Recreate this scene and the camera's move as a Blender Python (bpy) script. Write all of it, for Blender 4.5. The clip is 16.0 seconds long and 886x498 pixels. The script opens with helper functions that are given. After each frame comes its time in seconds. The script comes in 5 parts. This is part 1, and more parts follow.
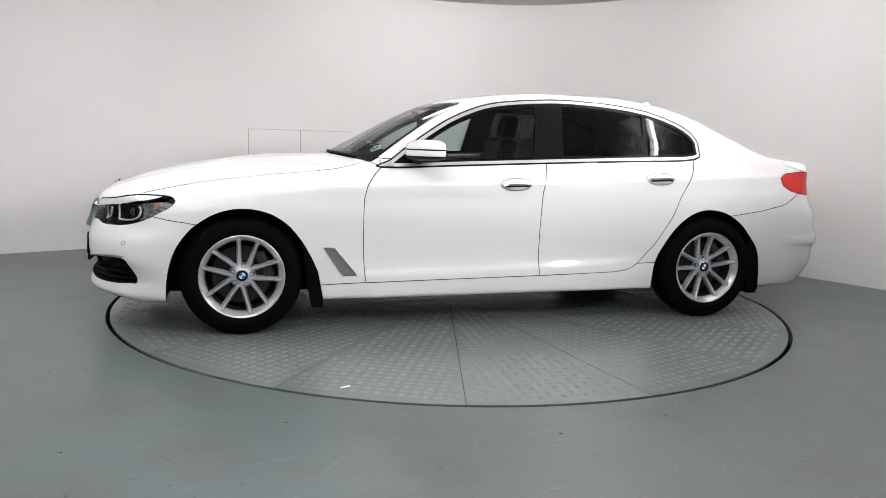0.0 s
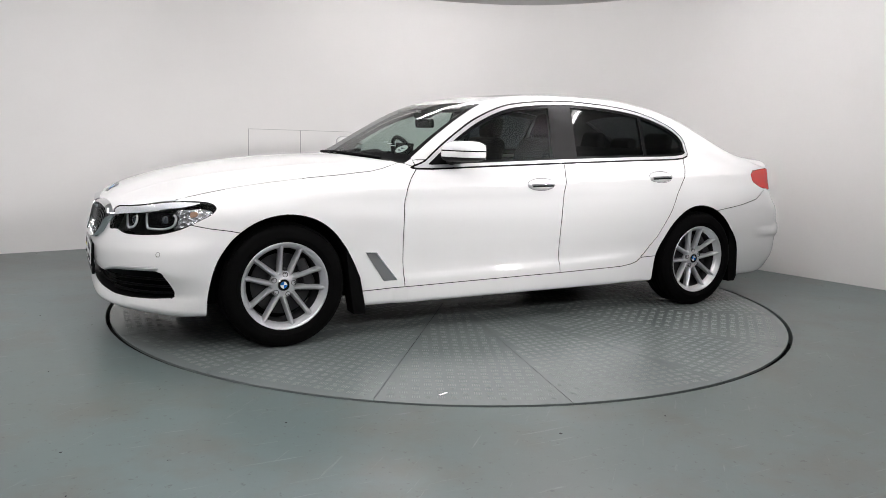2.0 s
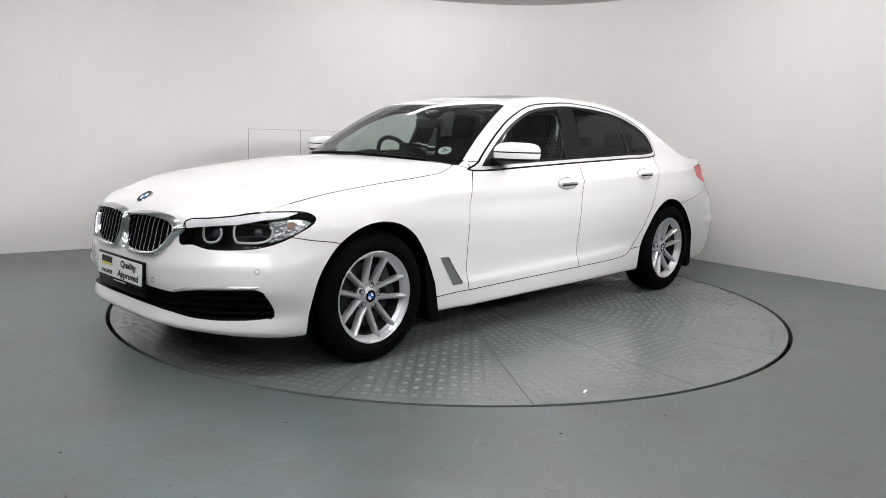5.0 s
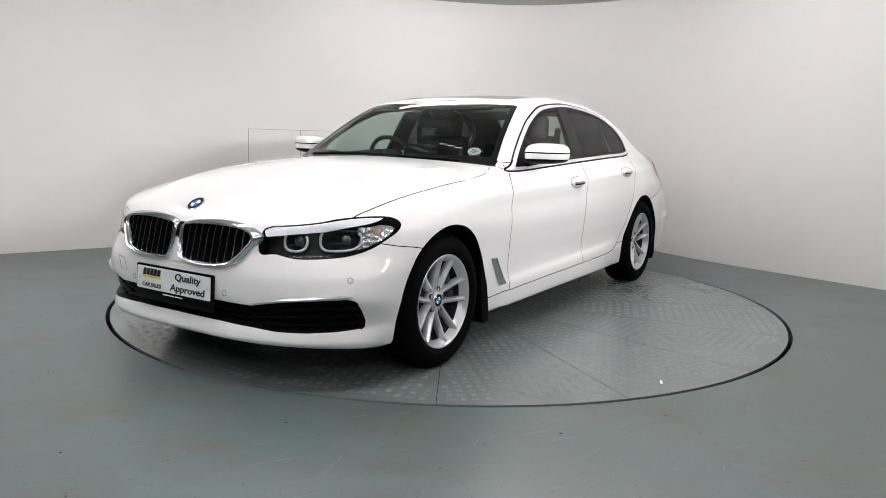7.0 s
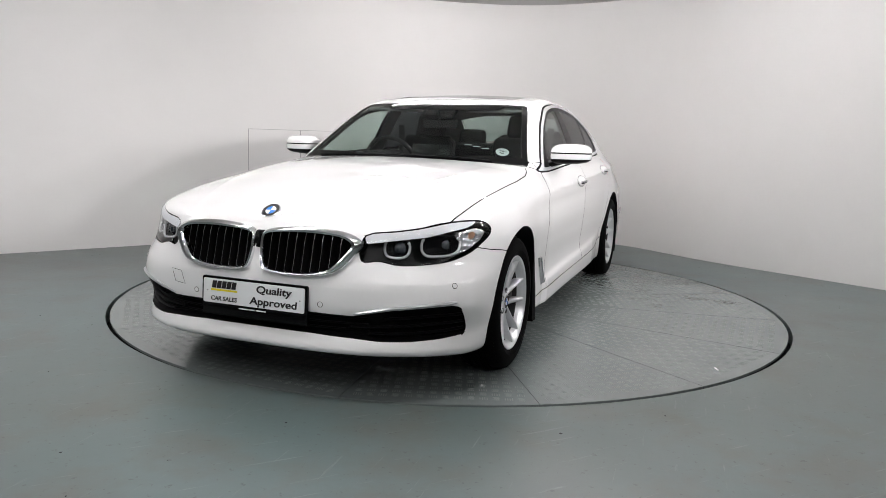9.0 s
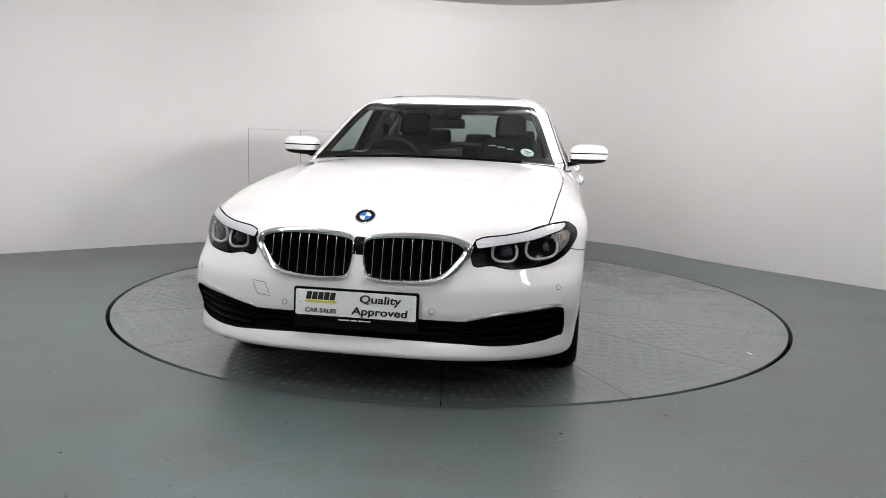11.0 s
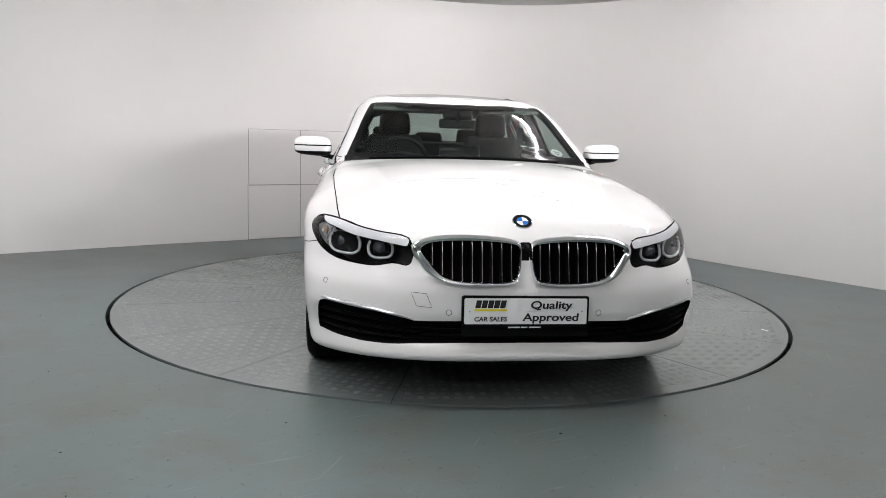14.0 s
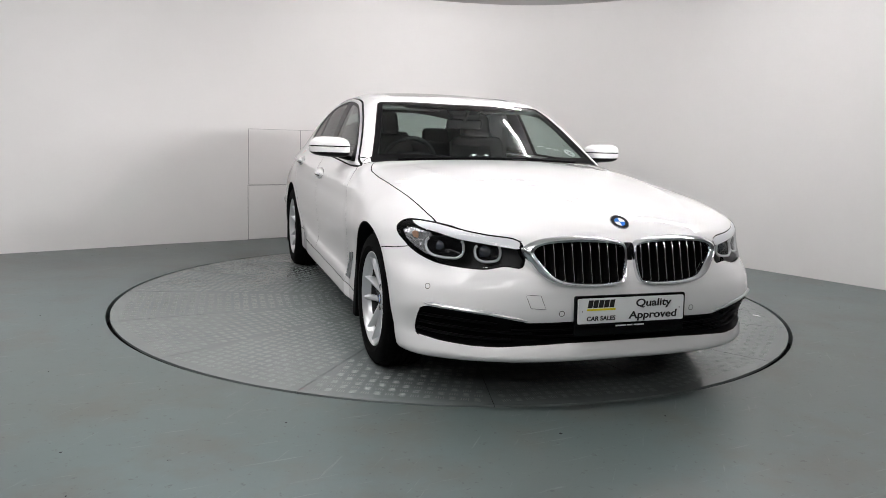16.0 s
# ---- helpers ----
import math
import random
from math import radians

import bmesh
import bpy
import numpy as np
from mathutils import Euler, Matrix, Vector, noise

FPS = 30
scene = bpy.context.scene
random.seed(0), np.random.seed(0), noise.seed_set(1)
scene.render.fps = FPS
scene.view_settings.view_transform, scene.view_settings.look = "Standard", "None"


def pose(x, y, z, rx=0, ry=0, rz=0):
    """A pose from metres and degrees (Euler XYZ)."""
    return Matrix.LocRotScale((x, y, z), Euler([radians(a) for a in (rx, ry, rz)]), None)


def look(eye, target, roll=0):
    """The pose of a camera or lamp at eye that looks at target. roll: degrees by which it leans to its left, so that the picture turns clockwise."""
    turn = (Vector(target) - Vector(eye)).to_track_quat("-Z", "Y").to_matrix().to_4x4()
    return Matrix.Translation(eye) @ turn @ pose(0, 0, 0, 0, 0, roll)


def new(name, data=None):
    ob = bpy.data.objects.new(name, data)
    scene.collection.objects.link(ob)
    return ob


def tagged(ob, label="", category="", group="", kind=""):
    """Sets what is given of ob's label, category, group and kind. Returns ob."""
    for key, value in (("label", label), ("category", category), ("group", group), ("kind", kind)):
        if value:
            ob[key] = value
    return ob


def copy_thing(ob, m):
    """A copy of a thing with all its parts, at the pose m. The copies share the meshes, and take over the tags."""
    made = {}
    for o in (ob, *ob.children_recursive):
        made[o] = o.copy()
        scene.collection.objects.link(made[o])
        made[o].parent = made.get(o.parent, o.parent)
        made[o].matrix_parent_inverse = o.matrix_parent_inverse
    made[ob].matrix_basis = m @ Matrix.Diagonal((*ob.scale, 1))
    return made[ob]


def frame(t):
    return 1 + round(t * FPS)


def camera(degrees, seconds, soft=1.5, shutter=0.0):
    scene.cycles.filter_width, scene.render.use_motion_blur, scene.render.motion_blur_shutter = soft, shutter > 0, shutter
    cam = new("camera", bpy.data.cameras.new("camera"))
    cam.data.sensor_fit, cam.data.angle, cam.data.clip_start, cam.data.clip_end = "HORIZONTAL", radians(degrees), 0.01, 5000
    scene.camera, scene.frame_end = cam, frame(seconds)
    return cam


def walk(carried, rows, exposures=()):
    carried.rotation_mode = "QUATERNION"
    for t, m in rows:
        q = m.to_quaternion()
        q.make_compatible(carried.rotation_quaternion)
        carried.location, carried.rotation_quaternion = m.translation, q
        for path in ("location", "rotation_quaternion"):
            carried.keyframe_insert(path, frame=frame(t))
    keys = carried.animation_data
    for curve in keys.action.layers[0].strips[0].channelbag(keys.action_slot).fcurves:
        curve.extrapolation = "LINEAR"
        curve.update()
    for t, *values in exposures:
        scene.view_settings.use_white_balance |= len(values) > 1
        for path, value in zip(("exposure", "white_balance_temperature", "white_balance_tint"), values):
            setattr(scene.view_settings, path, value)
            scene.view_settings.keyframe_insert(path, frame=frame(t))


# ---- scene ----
cam = camera(61.09, 16.0, 0.6)
EYE = (0.0, -5.346, 1.140)
AIM = Matrix.Rotation(radians(0.68), 4, "Z") @ Matrix.Rotation(radians(-8.531), 4, "X")
VIEW = Vector(EYE) + AIM @ Vector((0, 1, 0))
walk(cam, [(0.0, look(EYE, VIEW, 1.756)), (16.0, look(EYE, VIEW, 1.756))])

# ---- light ----
world = bpy.data.worlds.new("world")
scene.world = world
world.use_nodes = True
world.node_tree.nodes["Background"].inputs[0].default_value = (0.9, 0.95, 1.0, 1)
world.node_tree.nodes["Background"].inputs[1].default_value = 0.05
scene.view_settings.exposure = 0.34


def area_lamp(name, eye, target, sx, sy, watts, colour=(1, 1, 1)):
    data = bpy.data.lights.new(name, "AREA")
    data.shape, data.size, data.size_y, data.energy, data.color = "RECTANGLE", sx, sy, watts, colour
    ob = new(name, data)
    ob.matrix_world = look(eye, target)
    return ob


CEIL = 2.65
TUBES = [  # x, y, turn, length, watts of the ceiling tubes; the first fits a windscreen reflection, the others are added to even the light
    (1.30, 0.35, 133, 1.7, 41), (0.0, 1.9, 0, 1.8, 34), (-1.6, -0.9, 62, 1.8, 40), (-0.5, -2.9, 8, 2.4, 62), (2.55, -0.80, -50, 1.8, 36),
]
TUBE_R = 0.018
FILL_PANELS = [  # x, y, turn, length, width, watts of the ceiling panels, unseen and added as soft fill
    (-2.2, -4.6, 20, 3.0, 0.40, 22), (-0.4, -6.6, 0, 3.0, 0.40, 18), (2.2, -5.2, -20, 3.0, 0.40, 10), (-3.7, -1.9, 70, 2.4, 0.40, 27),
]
for lx, ly, lt, ll, lwide, lw in FILL_PANELS:
    lamp = area_lamp("fill_lamp", (lx, ly, CEIL - 0.105), (lx, ly, 0), ll, lwide, lw, (1.0, 0.963, 0.985))
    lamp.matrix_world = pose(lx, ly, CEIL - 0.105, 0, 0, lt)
STAND_LAMPS = [  # eye, target, width, height, watts, spread
    ((3.2, -3.5, 2.25), (-2.7, 2.0, 1.25), 0.30, 0.30, 10, 62),
    ((4.2, -2.7, 2.25), (-2.7, 2.0, 1.25), 0.30, 0.30, 7, 62),
]
for eye, target, w, h, watts, spread in STAND_LAMPS:
    area_lamp("stand_lamp", eye, target, w, h, watts, (1.0, 0.965, 0.975)).data.spread = radians(spread)

# ---- materials ----
def material(name, colour, rough=0.5, metal=0.0, coat=0.0, spec=0.5):
    m = bpy.data.materials.new(name)
    m.use_nodes = True
    b = m.node_tree.nodes["Principled BSDF"]
    b.inputs["Base Color"].default_value = (*colour, 1)
    b.inputs["Roughness"].default_value = rough
    b.inputs["Metallic"].default_value = metal
    b.inputs["Coat Weight"].default_value = coat
    b.inputs["Coat Roughness"].default_value = 0.03
    b.inputs["Specular IOR Level"].default_value = spec
    return m


def node(m, kind, **settings):
    n = m.node_tree.nodes.new(kind)
    for key, value in settings.items():
        n.inputs[key.replace("_", " ")].default_value = value
    return n


def link(m, a, out, b, inp):
    m.node_tree.links.new(a.outputs[out], b.inputs[inp])


def varied(name, c1, c2, scale, rough=(0.4, 0.6), metal=0.0, bump=0.0, fine=None, detail=6.0, coat=0.0, spec=0.5):
    """A surface whose colour and gloss vary at two scales."""
    m = material(name, c1, rough[0], metal, coat, spec)
    b = m.node_tree.nodes["Principled BSDF"]
    pos = node(m, "ShaderNodeTexCoord")
    big = node(m, "ShaderNodeTexNoise", Scale=scale, Detail=detail, Roughness=0.6)
    small = node(m, "ShaderNodeTexNoise", Scale=fine or scale * 14, Detail=4.0, Roughness=0.6)
    link(m, pos, "Object", big, "Vector"), link(m, pos, "Object", small, "Vector")
    mixf = node(m, "ShaderNodeMath")
    mixf.operation = "MULTIPLY_ADD"
    mixf.inputs[1].default_value = 0.22
    link(m, small, "Fac", mixf, 0), link(m, big, "Fac", mixf, 2)
    ramp = node(m, "ShaderNodeValToRGB")
    ramp.color_ramp.elements[0].position, ramp.color_ramp.elements[1].position = 0.2, 0.95
    ramp.color_ramp.elements[0].color, ramp.color_ramp.elements[1].color = (*c1, 1), (*c2, 1)
    link(m, mixf, 0, ramp, "Fac"), link(m, ramp, "Color", b, "Base Color")
    rr = node(m, "ShaderNodeMapRange")
    rr.inputs["From Min"].default_value, rr.inputs["From Max"].default_value = 0.2, 0.95
    rr.inputs["To Min"].default_value, rr.inputs["To Max"].default_value = rough
    link(m, mixf, 0, rr, "Value"), link(m, rr, "Result", b, "Roughness")
    if bump:
        bp = node(m, "ShaderNodeBump", Strength=1.0, Distance=bump)
        link(m, small, "Fac", bp, "Height"), link(m, bp, "Normal", b, "Normal")
    return m


def glass(name, tint, least=0.03, most=0.75):
    """Thin tinted pane: clear through, with a mirror gloss that grows at a slant."""
    m = bpy.data.materials.new(name)
    m.use_nodes = True
    t = m.node_tree
    t.nodes.clear()
    out, mix = t.nodes.new("ShaderNodeOutputMaterial"), t.nodes.new("ShaderNodeMixShader")
    clear, gloss, fr = t.nodes.new("ShaderNodeBsdfTransparent"), t.nodes.new("ShaderNodeBsdfGlossy"), t.nodes.new("ShaderNodeLayerWeight")
    clear.inputs[0].default_value = (*tint, 1)
    gloss.inputs["Roughness"].default_value = 0.0
    fr.inputs["Blend"].default_value = 0.5
    power, scale = t.nodes.new("ShaderNodeMath"), t.nodes.new("ShaderNodeMath")
    power.operation, scale.operation = "POWER", "MULTIPLY_ADD"
    power.inputs[1].default_value, scale.inputs[1].default_value, scale.inputs[2].default_value = 5.0, most, least
    t.links.new(fr.outputs["Facing"], power.inputs[0]), t.links.new(power.outputs[0], scale.inputs[0])
    t.links.new(scale.outputs[0], mix.inputs[0]), t.links.new(clear.outputs[0], mix.inputs[1])
    t.links.new(gloss.outputs[0], mix.inputs[2]), t.links.new(mix.outputs[0], out.inputs[0])
    return m


def glowing(name, colour, strength):
    m = material(name, colour)
    b = m.node_tree.nodes["Principled BSDF"]
    b.inputs["Emission Color"].default_value = (*colour, 1)
    b.inputs["Emission Strength"].default_value = strength
    return m


PAINT = material("white_paint", (0.86, 0.86, 0.855), 0.5, 0, 1.0, 0.2)
BLACK = material("black_plastic", (0.004, 0.004, 0.0045), 0.5, spec=0.12)
GLOSSBLACK = material("gloss_black", (0.004, 0.004, 0.0045), 0.10, 0, 0.0, 0.16)
FRAMEBLACK = material("frame_black", (0.004, 0.004, 0.0045), 0.35, spec=0.10)
GAP = material("panel_gap", (0.004, 0.004, 0.004), 0.9, spec=0.05)
RUBBER = varied("tyre_rubber", (0.0022, 0.0022, 0.0024), (0.0045, 0.0045, 0.0045), 9, (0.6, 0.8), fine=260, bump=0.0003, spec=0.03)
CHROME = material("chrome", (0.75, 0.76, 0.78), 0.10, 1.0)
SATIN = material("satin_aluminium", (0.62, 0.63, 0.65), 0.28, 1.0)
ALLOY = material("alloy_silver", (0.66, 0.67, 0.69), 0.30, 0.65, 0.5)
DARKALLOY = material("dark_metal", (0.12, 0.12, 0.13), 0.45, 0.8)
CLEAR = glass("clear_pane", (0.64, 0.72, 0.69), 0.04)
TINTED = glass("tinted_pane", (0.055, 0.06, 0.065), 0.022, 0.6)
TRIM = material("bright_trim", (0.78, 0.78, 0.79), 0.32, 0.55)
REARGLASS = glass("rear_pane", (0.48, 0.54, 0.52))
LENS = glass("lamp_lens", (0.94, 0.95, 0.96), 0.035)
RED = material("red_lens", (0.62, 0.010, 0.005), 0.25, 0, 0.3, 0.2)
AMBER = material("amber_lens", (0.34, 0.20, 0.13), 0.25, 0, 0.5)
CLOTH = varied("dark_leather", (0.006, 0.006, 0.007), (0.012, 0.012, 0.013), 6, (0.5, 0.7), fine=300, bump=0.0005, spec=0.25)
DASH = varied("dash_plastic", (0.006, 0.006, 0.0065), (0.010, 0.010, 0.011), 5, (0.6, 0.75), fine=400, bump=0.0003, spec=0.2)
LINING = varied("grey_lining", (0.16, 0.16, 0.155), (0.20, 0.20, 0.195), 6, (0.8, 0.9), fine=300, bump=0.0003)
BLUE = material("blue_enamel", (0.01, 0.16, 0.55), 0.4, 0, 0.0, 0.2)
WHITE = material("white_enamel", (0.82, 0.82, 0.82), 0.4, 0, 0.0, 0.2)
PLATE = material("plate_white", (0.80, 0.82, 0.82), 0.35, 0, 0.3)
INK = material("black_ink", (0.01, 0.01, 0.01), 0.5)
YELLOW = material("yellow_ink", (0.75, 0.65, 0.02), 0.5)
WALL = varied("white_wall_paint", (0.74, 0.73, 0.715), (0.80, 0.79, 0.775), 0.9, (0.75, 0.9), fine=40, bump=0.0006)
CEILING = varied("ceiling_paint", (0.50, 0.50, 0.49), (0.56, 0.56, 0.55), 1.2, (0.8, 0.9), fine=60, bump=0.0003)
FLOOR = varied("grey_green_floor_paint", (0.074, 0.110, 0.112), (0.126, 0.160, 0.160), 1.1, (0.26, 0.42), fine=22, bump=0.0002, detail=8.0)


def worn(m, brown, scuff):
    """Browner tone in wide patches, short pale scratches and dark specks over a painted floor."""
    b, links = m.node_tree.nodes["Principled BSDF"], m.node_tree.links
    colour = b.inputs["Base Color"].links[0].from_socket
    pos = node(m, "ShaderNodeTexCoord")

    def layer(under, paint, scale, lo, hi, most, stretch=(1, 1, 1), turn=0.0, detail=6.0):
        place = node(m, "ShaderNodeMapping")
        place.vector_type = "TEXTURE"
        place.inputs["Scale"].default_value, place.inputs["Rotation"].default_value = [1 / v for v in stretch], (0, 0, radians(turn))
        spots = node(m, "ShaderNodeTexNoise", Scale=scale, Detail=detail, Roughness=0.62)
        level = node(m, "ShaderNodeMapRange")
        for key, value in (("From Min", lo), ("From Max", hi), ("To Min", 0.0), ("To Max", most)):
            level.inputs[key].default_value = value
        mix = m.node_tree.nodes.new("ShaderNodeMix")
        mix.data_type = "RGBA"
        link(m, pos, "Object", place, "Vector"), link(m, place, "Vector", spots, "Vector"), link(m, spots, "Fac", level, "Value")
        links.new(level.outputs[0], mix.inputs[0]), links.new(under, mix.inputs[6])
        mix.inputs[7].default_value = (*paint, 1)
        return mix.outputs[2]

    colour = layer(colour, brown, 0.33, 0.42, 0.70, 0.55)
    colour = layer(colour, brown, 2.3, 0.48, 0.66, 0.6)
    colour = layer(colour, scuff, 3.0, 0.63, 0.69, 0.5, (1, 14, 1), 28)
    colour = layer(colour, scuff, 2.6, 0.64, 0.70, 0.5, (16, 1, 1), -17)
    colour = layer(colour, (0.045, 0.05, 0.05), 30.0, 0.63, 0.70, 0.6, detail=3.0)
    links.new(colour, b.inputs["Base Color"])


worn(FLOOR, (0.104, 0.102, 0.089), (0.20, 0.215, 0.21))
PLATEMETAL = varied("painted_tread_plate", (0.126, 0.154, 0.150), (0.180, 0.202, 0.197), 1.6, (0.15, 0.29), fine=40, bump=0.0003, spec=0.75)
TREAD = varied("worn_tread", (0.18, 0.205, 0.20), (0.25, 0.27, 0.265), 3, (0.14, 0.26), fine=60, spec=0.75)
# near-black colour carries the shade seen between the spokes
BARREL = material("shaded_wheel_inside", (0.022, 0.022, 0.024), 0.55, 0.3)
SLAT = material("slat_chrome", (0.42, 0.43, 0.44), 0.22, 1.0)


# ---- mesh helpers ----
def part(name, bm, mat, parent=None, label="", smooth=True):
    """Link a bmesh as one mesh object under a thing or a part."""
    me = bpy.data.meshes.new(name)
    bmesh.ops.recalc_face_normals(bm, faces=bm.faces)
    bm.to_mesh(me)
    bm.free()
    return put(name, me, mat, parent, label, smooth)


def put(name, me, mat, parent=None, label="", smooth=True):
    for m in (mat if isinstance(mat, (list, tuple)) else [mat]):
        me.materials.append(m)
    if smooth:
        me.polygons.foreach_set("use_smooth", [True] * len(me.polygons))
        me.set_sharp_from_angle(angle=radians(38))
    ob = new(name, me)
    ob.parent = parent
    if label:
        ob["label"] = label
    return ob


def box_bm(sx, sy, sz, m=None, bevel=0.0, segs=2):
    bm = bmesh.new()
    bmesh.ops.create_cube(bm, size=1.0)
    bmesh.ops.scale(bm, vec=(sx, sy, sz), verts=bm.verts)
    if bevel:
        bmesh.ops.bevel(bm, geom=bm.edges[:], offset=bevel, segments=segs, profile=0.5, affect="EDGES")
    if m is not None:
        bmesh.ops.transform(bm, matrix=m, verts=bm.verts)
    return bm


def lathe_bm(profile, steps=64, axis="Y", m=None, closed=False):
    """Turn a profile of (radius, height) round an axis."""
    bm = bmesh.new()
    rings = []
    for r, h in profile:
        ring = []
        for i in range(steps):
            a = 2 * math.pi * i / steps
            p = (r * math.cos(a), h, r * math.sin(a)) if axis == "Y" else (r * math.cos(a), r * math.sin(a), h)
            ring.append(bm.verts.new(p))
        rings.append(ring)
    pairs = list(zip(rings, rings[1:])) + ([(rings[-1], rings[0])] if closed else [])
    for a, b in pairs:
        for i in range(steps):
            j = (i + 1) % steps
            bm.faces.new((a[i], a[j], b[j], b[i]))
    if m is not None:
        bmesh.ops.transform(bm, matrix=m, verts=bm.verts)
    return bm


def prism_bm(outline, depth, m=None, bevel=0.0):
    """A flat outline in x, y raised by depth in z."""
    bm = bmesh.new()
    f = bm.faces.new([bm.verts.new((x, y, 0)) for x, y in outline])
    r = bmesh.ops.extrude_face_region(bm, geom=[f])
    top = [v for v in r["geom"] if isinstance(v, bmesh.types.BMVert)]
    bmesh.ops.translate(bm, vec=(0, 0, depth), verts=top)
    if bevel:
        es = [e for e in bm.edges if all(v in top for v in e.verts)]
        bmesh.ops.bevel(bm, geom=es, offset=bevel, segments=2, profile=0.5, affect="EDGES")
    if m is not None:
        bmesh.ops.transform(bm, matrix=m, verts=bm.verts)
    return bm


def tube_bm(points, radius, sides=8, closed=False, flat=1.0):
    """A bar of round section along points; flat squeezes it."""
    pts = [Vector(p) for p in points]
    bm = bmesh.new()
    rings = []
    n = len(pts)
    up = Vector((0, 0, 1))
    for i, p in enumerate(pts):
        a = pts[(i - 1) % n] if closed or i else p
        b = pts[(i + 1) % n] if closed or i < n - 1 else p
        d = (b - a).normalized()
        s = d.cross(up if abs(d.z) < 0.95 else Vector((1, 0, 0))).normalized()
        u = s.cross(d)
        rad = radius[i] if isinstance(radius, (list, tuple)) else radius
        rings.append([bm.verts.new(p + (s * math.cos(k * 2 * math.pi / sides) + u * flat * math.sin(k * 2 * math.pi / sides)) * rad) for k in range(sides)])
    for i in range(n if closed else n - 1):
        a, b = rings[i], rings[(i + 1) % n]
        for k in range(sides):
            bm.faces.new((a[k], a[(k + 1) % sides], b[(k + 1) % sides], b[k]))
    if not closed:
        bm.faces.new(rings[0]), bm.faces.new(rings[-1])
    return bm


def joined(*bms):
    out = bmesh.new()
    for b in bms:
        me = bpy.data.meshes.new("tmp")
        b.to_mesh(me)
        b.free()
        out.from_mesh(me)
        bpy.data.meshes.remove(me)
    return out


# ---- the room ----
WALL_LINE = [(-6.2, -0.55), (-5.0, 0.33), (-3.95, 1.12), (-3.21, 1.70), (-2.80, 2.02), (-2.14, 2.48), (-1.65, 2.82), (-0.9, 3.22),
             (-0.18, 3.46), (0.30, 3.56), (0.75, 3.57), (1.15, 3.47), (1.50, 3.28), (1.80, 3.05), (2.03, 2.80), (2.24, 2.46), (2.49, 2.06),
             (2.80, 1.66), (3.05, 1.37), (3.56, 0.78), (4.4, -0.2), (5.2, -1.15)]


def smooth_line(pts, n=6):
    out = []
    for i in range(len(pts) - 1):
        p0, p1, p2, p3 = (Vector(pts[max(0, min(len(pts) - 1, j))]) for j in (i - 1, i, i + 1, i + 2))
        for k in range(n):
            t = k / n
            out.append(0.5 * ((2 * p1) + (p2 - p0) * t + (2 * p0 - 5 * p1 + 4 * p2 - p3) * t * t + (3 * p1 - p0 - 3 * p2 + p3) * t ** 3))
    return out + [Vector(pts[-1])]


def wall(name, line, z0, z1, thick, mat, label):
    """An upright wall along a line, with thickness on its outer side."""
    bm = bmesh.new()
    n = len(line)
    cols = []
    for i, p in enumerate(line):
        d = (line[min(n - 1, i + 1)] - line[max(0, i - 1)]).normalized()
        o = Vector((-d.y, d.x)) * thick
        cols.append([bm.verts.new((*q, z)) for q, z in ((p, z0), (p, z1), (p + o, z1), (p + o, z0))])
    for a, b in zip(cols, cols[1:]):
        for k in range(4):
            bm.faces.new((a[k], b[k], b[(k + 1) % 4], a[(k + 1) % 4]))
    bm.faces.new(cols[0]), bm.faces.new(cols[-1])
    return tagged(part(name, bm, mat), label, "wall", kind="structure")


LINE = smooth_line(WALL_LINE)
wall("wall_back", LINE, -0.1, CEIL + 0.05, 0.12, WALL, "curved white painted studio wall behind the turntable")
# unseen wall added behind the camera, dark grey to cut bounce and reflections
GREY = varied("unseen_wall_grey", (0.13, 0.13, 0.13), (0.17, 0.17, 0.168), 0.9, (0.75, 0.9), fine=40, bump=0.0006)
wall("unseen_front_wall", [Vector(p) for p in ((5.2, -1.15), (5.2, -8.0), (-6.2, -8.0), (-6.2, -0.55))], -0.1, CEIL + 0.05, 0.12, GREY, "plain grey wall added out of view to close the studio")

R_DISC, R_PIT, DISC_X = 2.252, 2.277, -0.012


def floor_mesh():
    """A floor sheet with a round opening for the turntable."""
    bm = bmesh.new()
    radii = [R_PIT, 2.305, 2.5, 3.0, 4.0, 6.0, 12.0]
    rings = [[bm.verts.new((DISC_X + r * math.cos(a), r * math.sin(a), 0)) for a in (2 * math.pi * i / 160 for i in range(160))] for r in radii]
    low = [bm.verts.new((v.co.x, v.co.y, -0.09)) for v in rings[0]]
    for a, b in list(zip(rings, rings[1:])) + [(low, rings[0])]:
        for i in range(160):
            bm.faces.new((a[i], b[i], b[(i + 1) % 160], a[(i + 1) % 160]))
    return bm


tagged(part("floor", floor_mesh(), FLOOR), "grey-green painted concrete floor with scuffs", "floor", kind="structure")
tagged(part("turntable_pit", lathe_bm([(2.30, -0.088), (0.01, -0.088)], 96, "Z"), GAP), "dark pit below the turntable", "pit", kind="structure")
bm = bmesh.new()
bmesh.ops.create_circle(bm, cap_ends=True, segments=96, radius=12)
bmesh.ops.translate(bm, vec=(0, 0, CEIL), verts=bm.verts)
tagged(part("ceiling", bm, CEILING), "plain light grey painted ceiling", "ceiling", kind="structure")


# ---- flush access panels in the wall ----
RUN = [0.0]
for a, b in zip(LINE, LINE[1:]):
    RUN.append(RUN[-1] + (b - a).length)


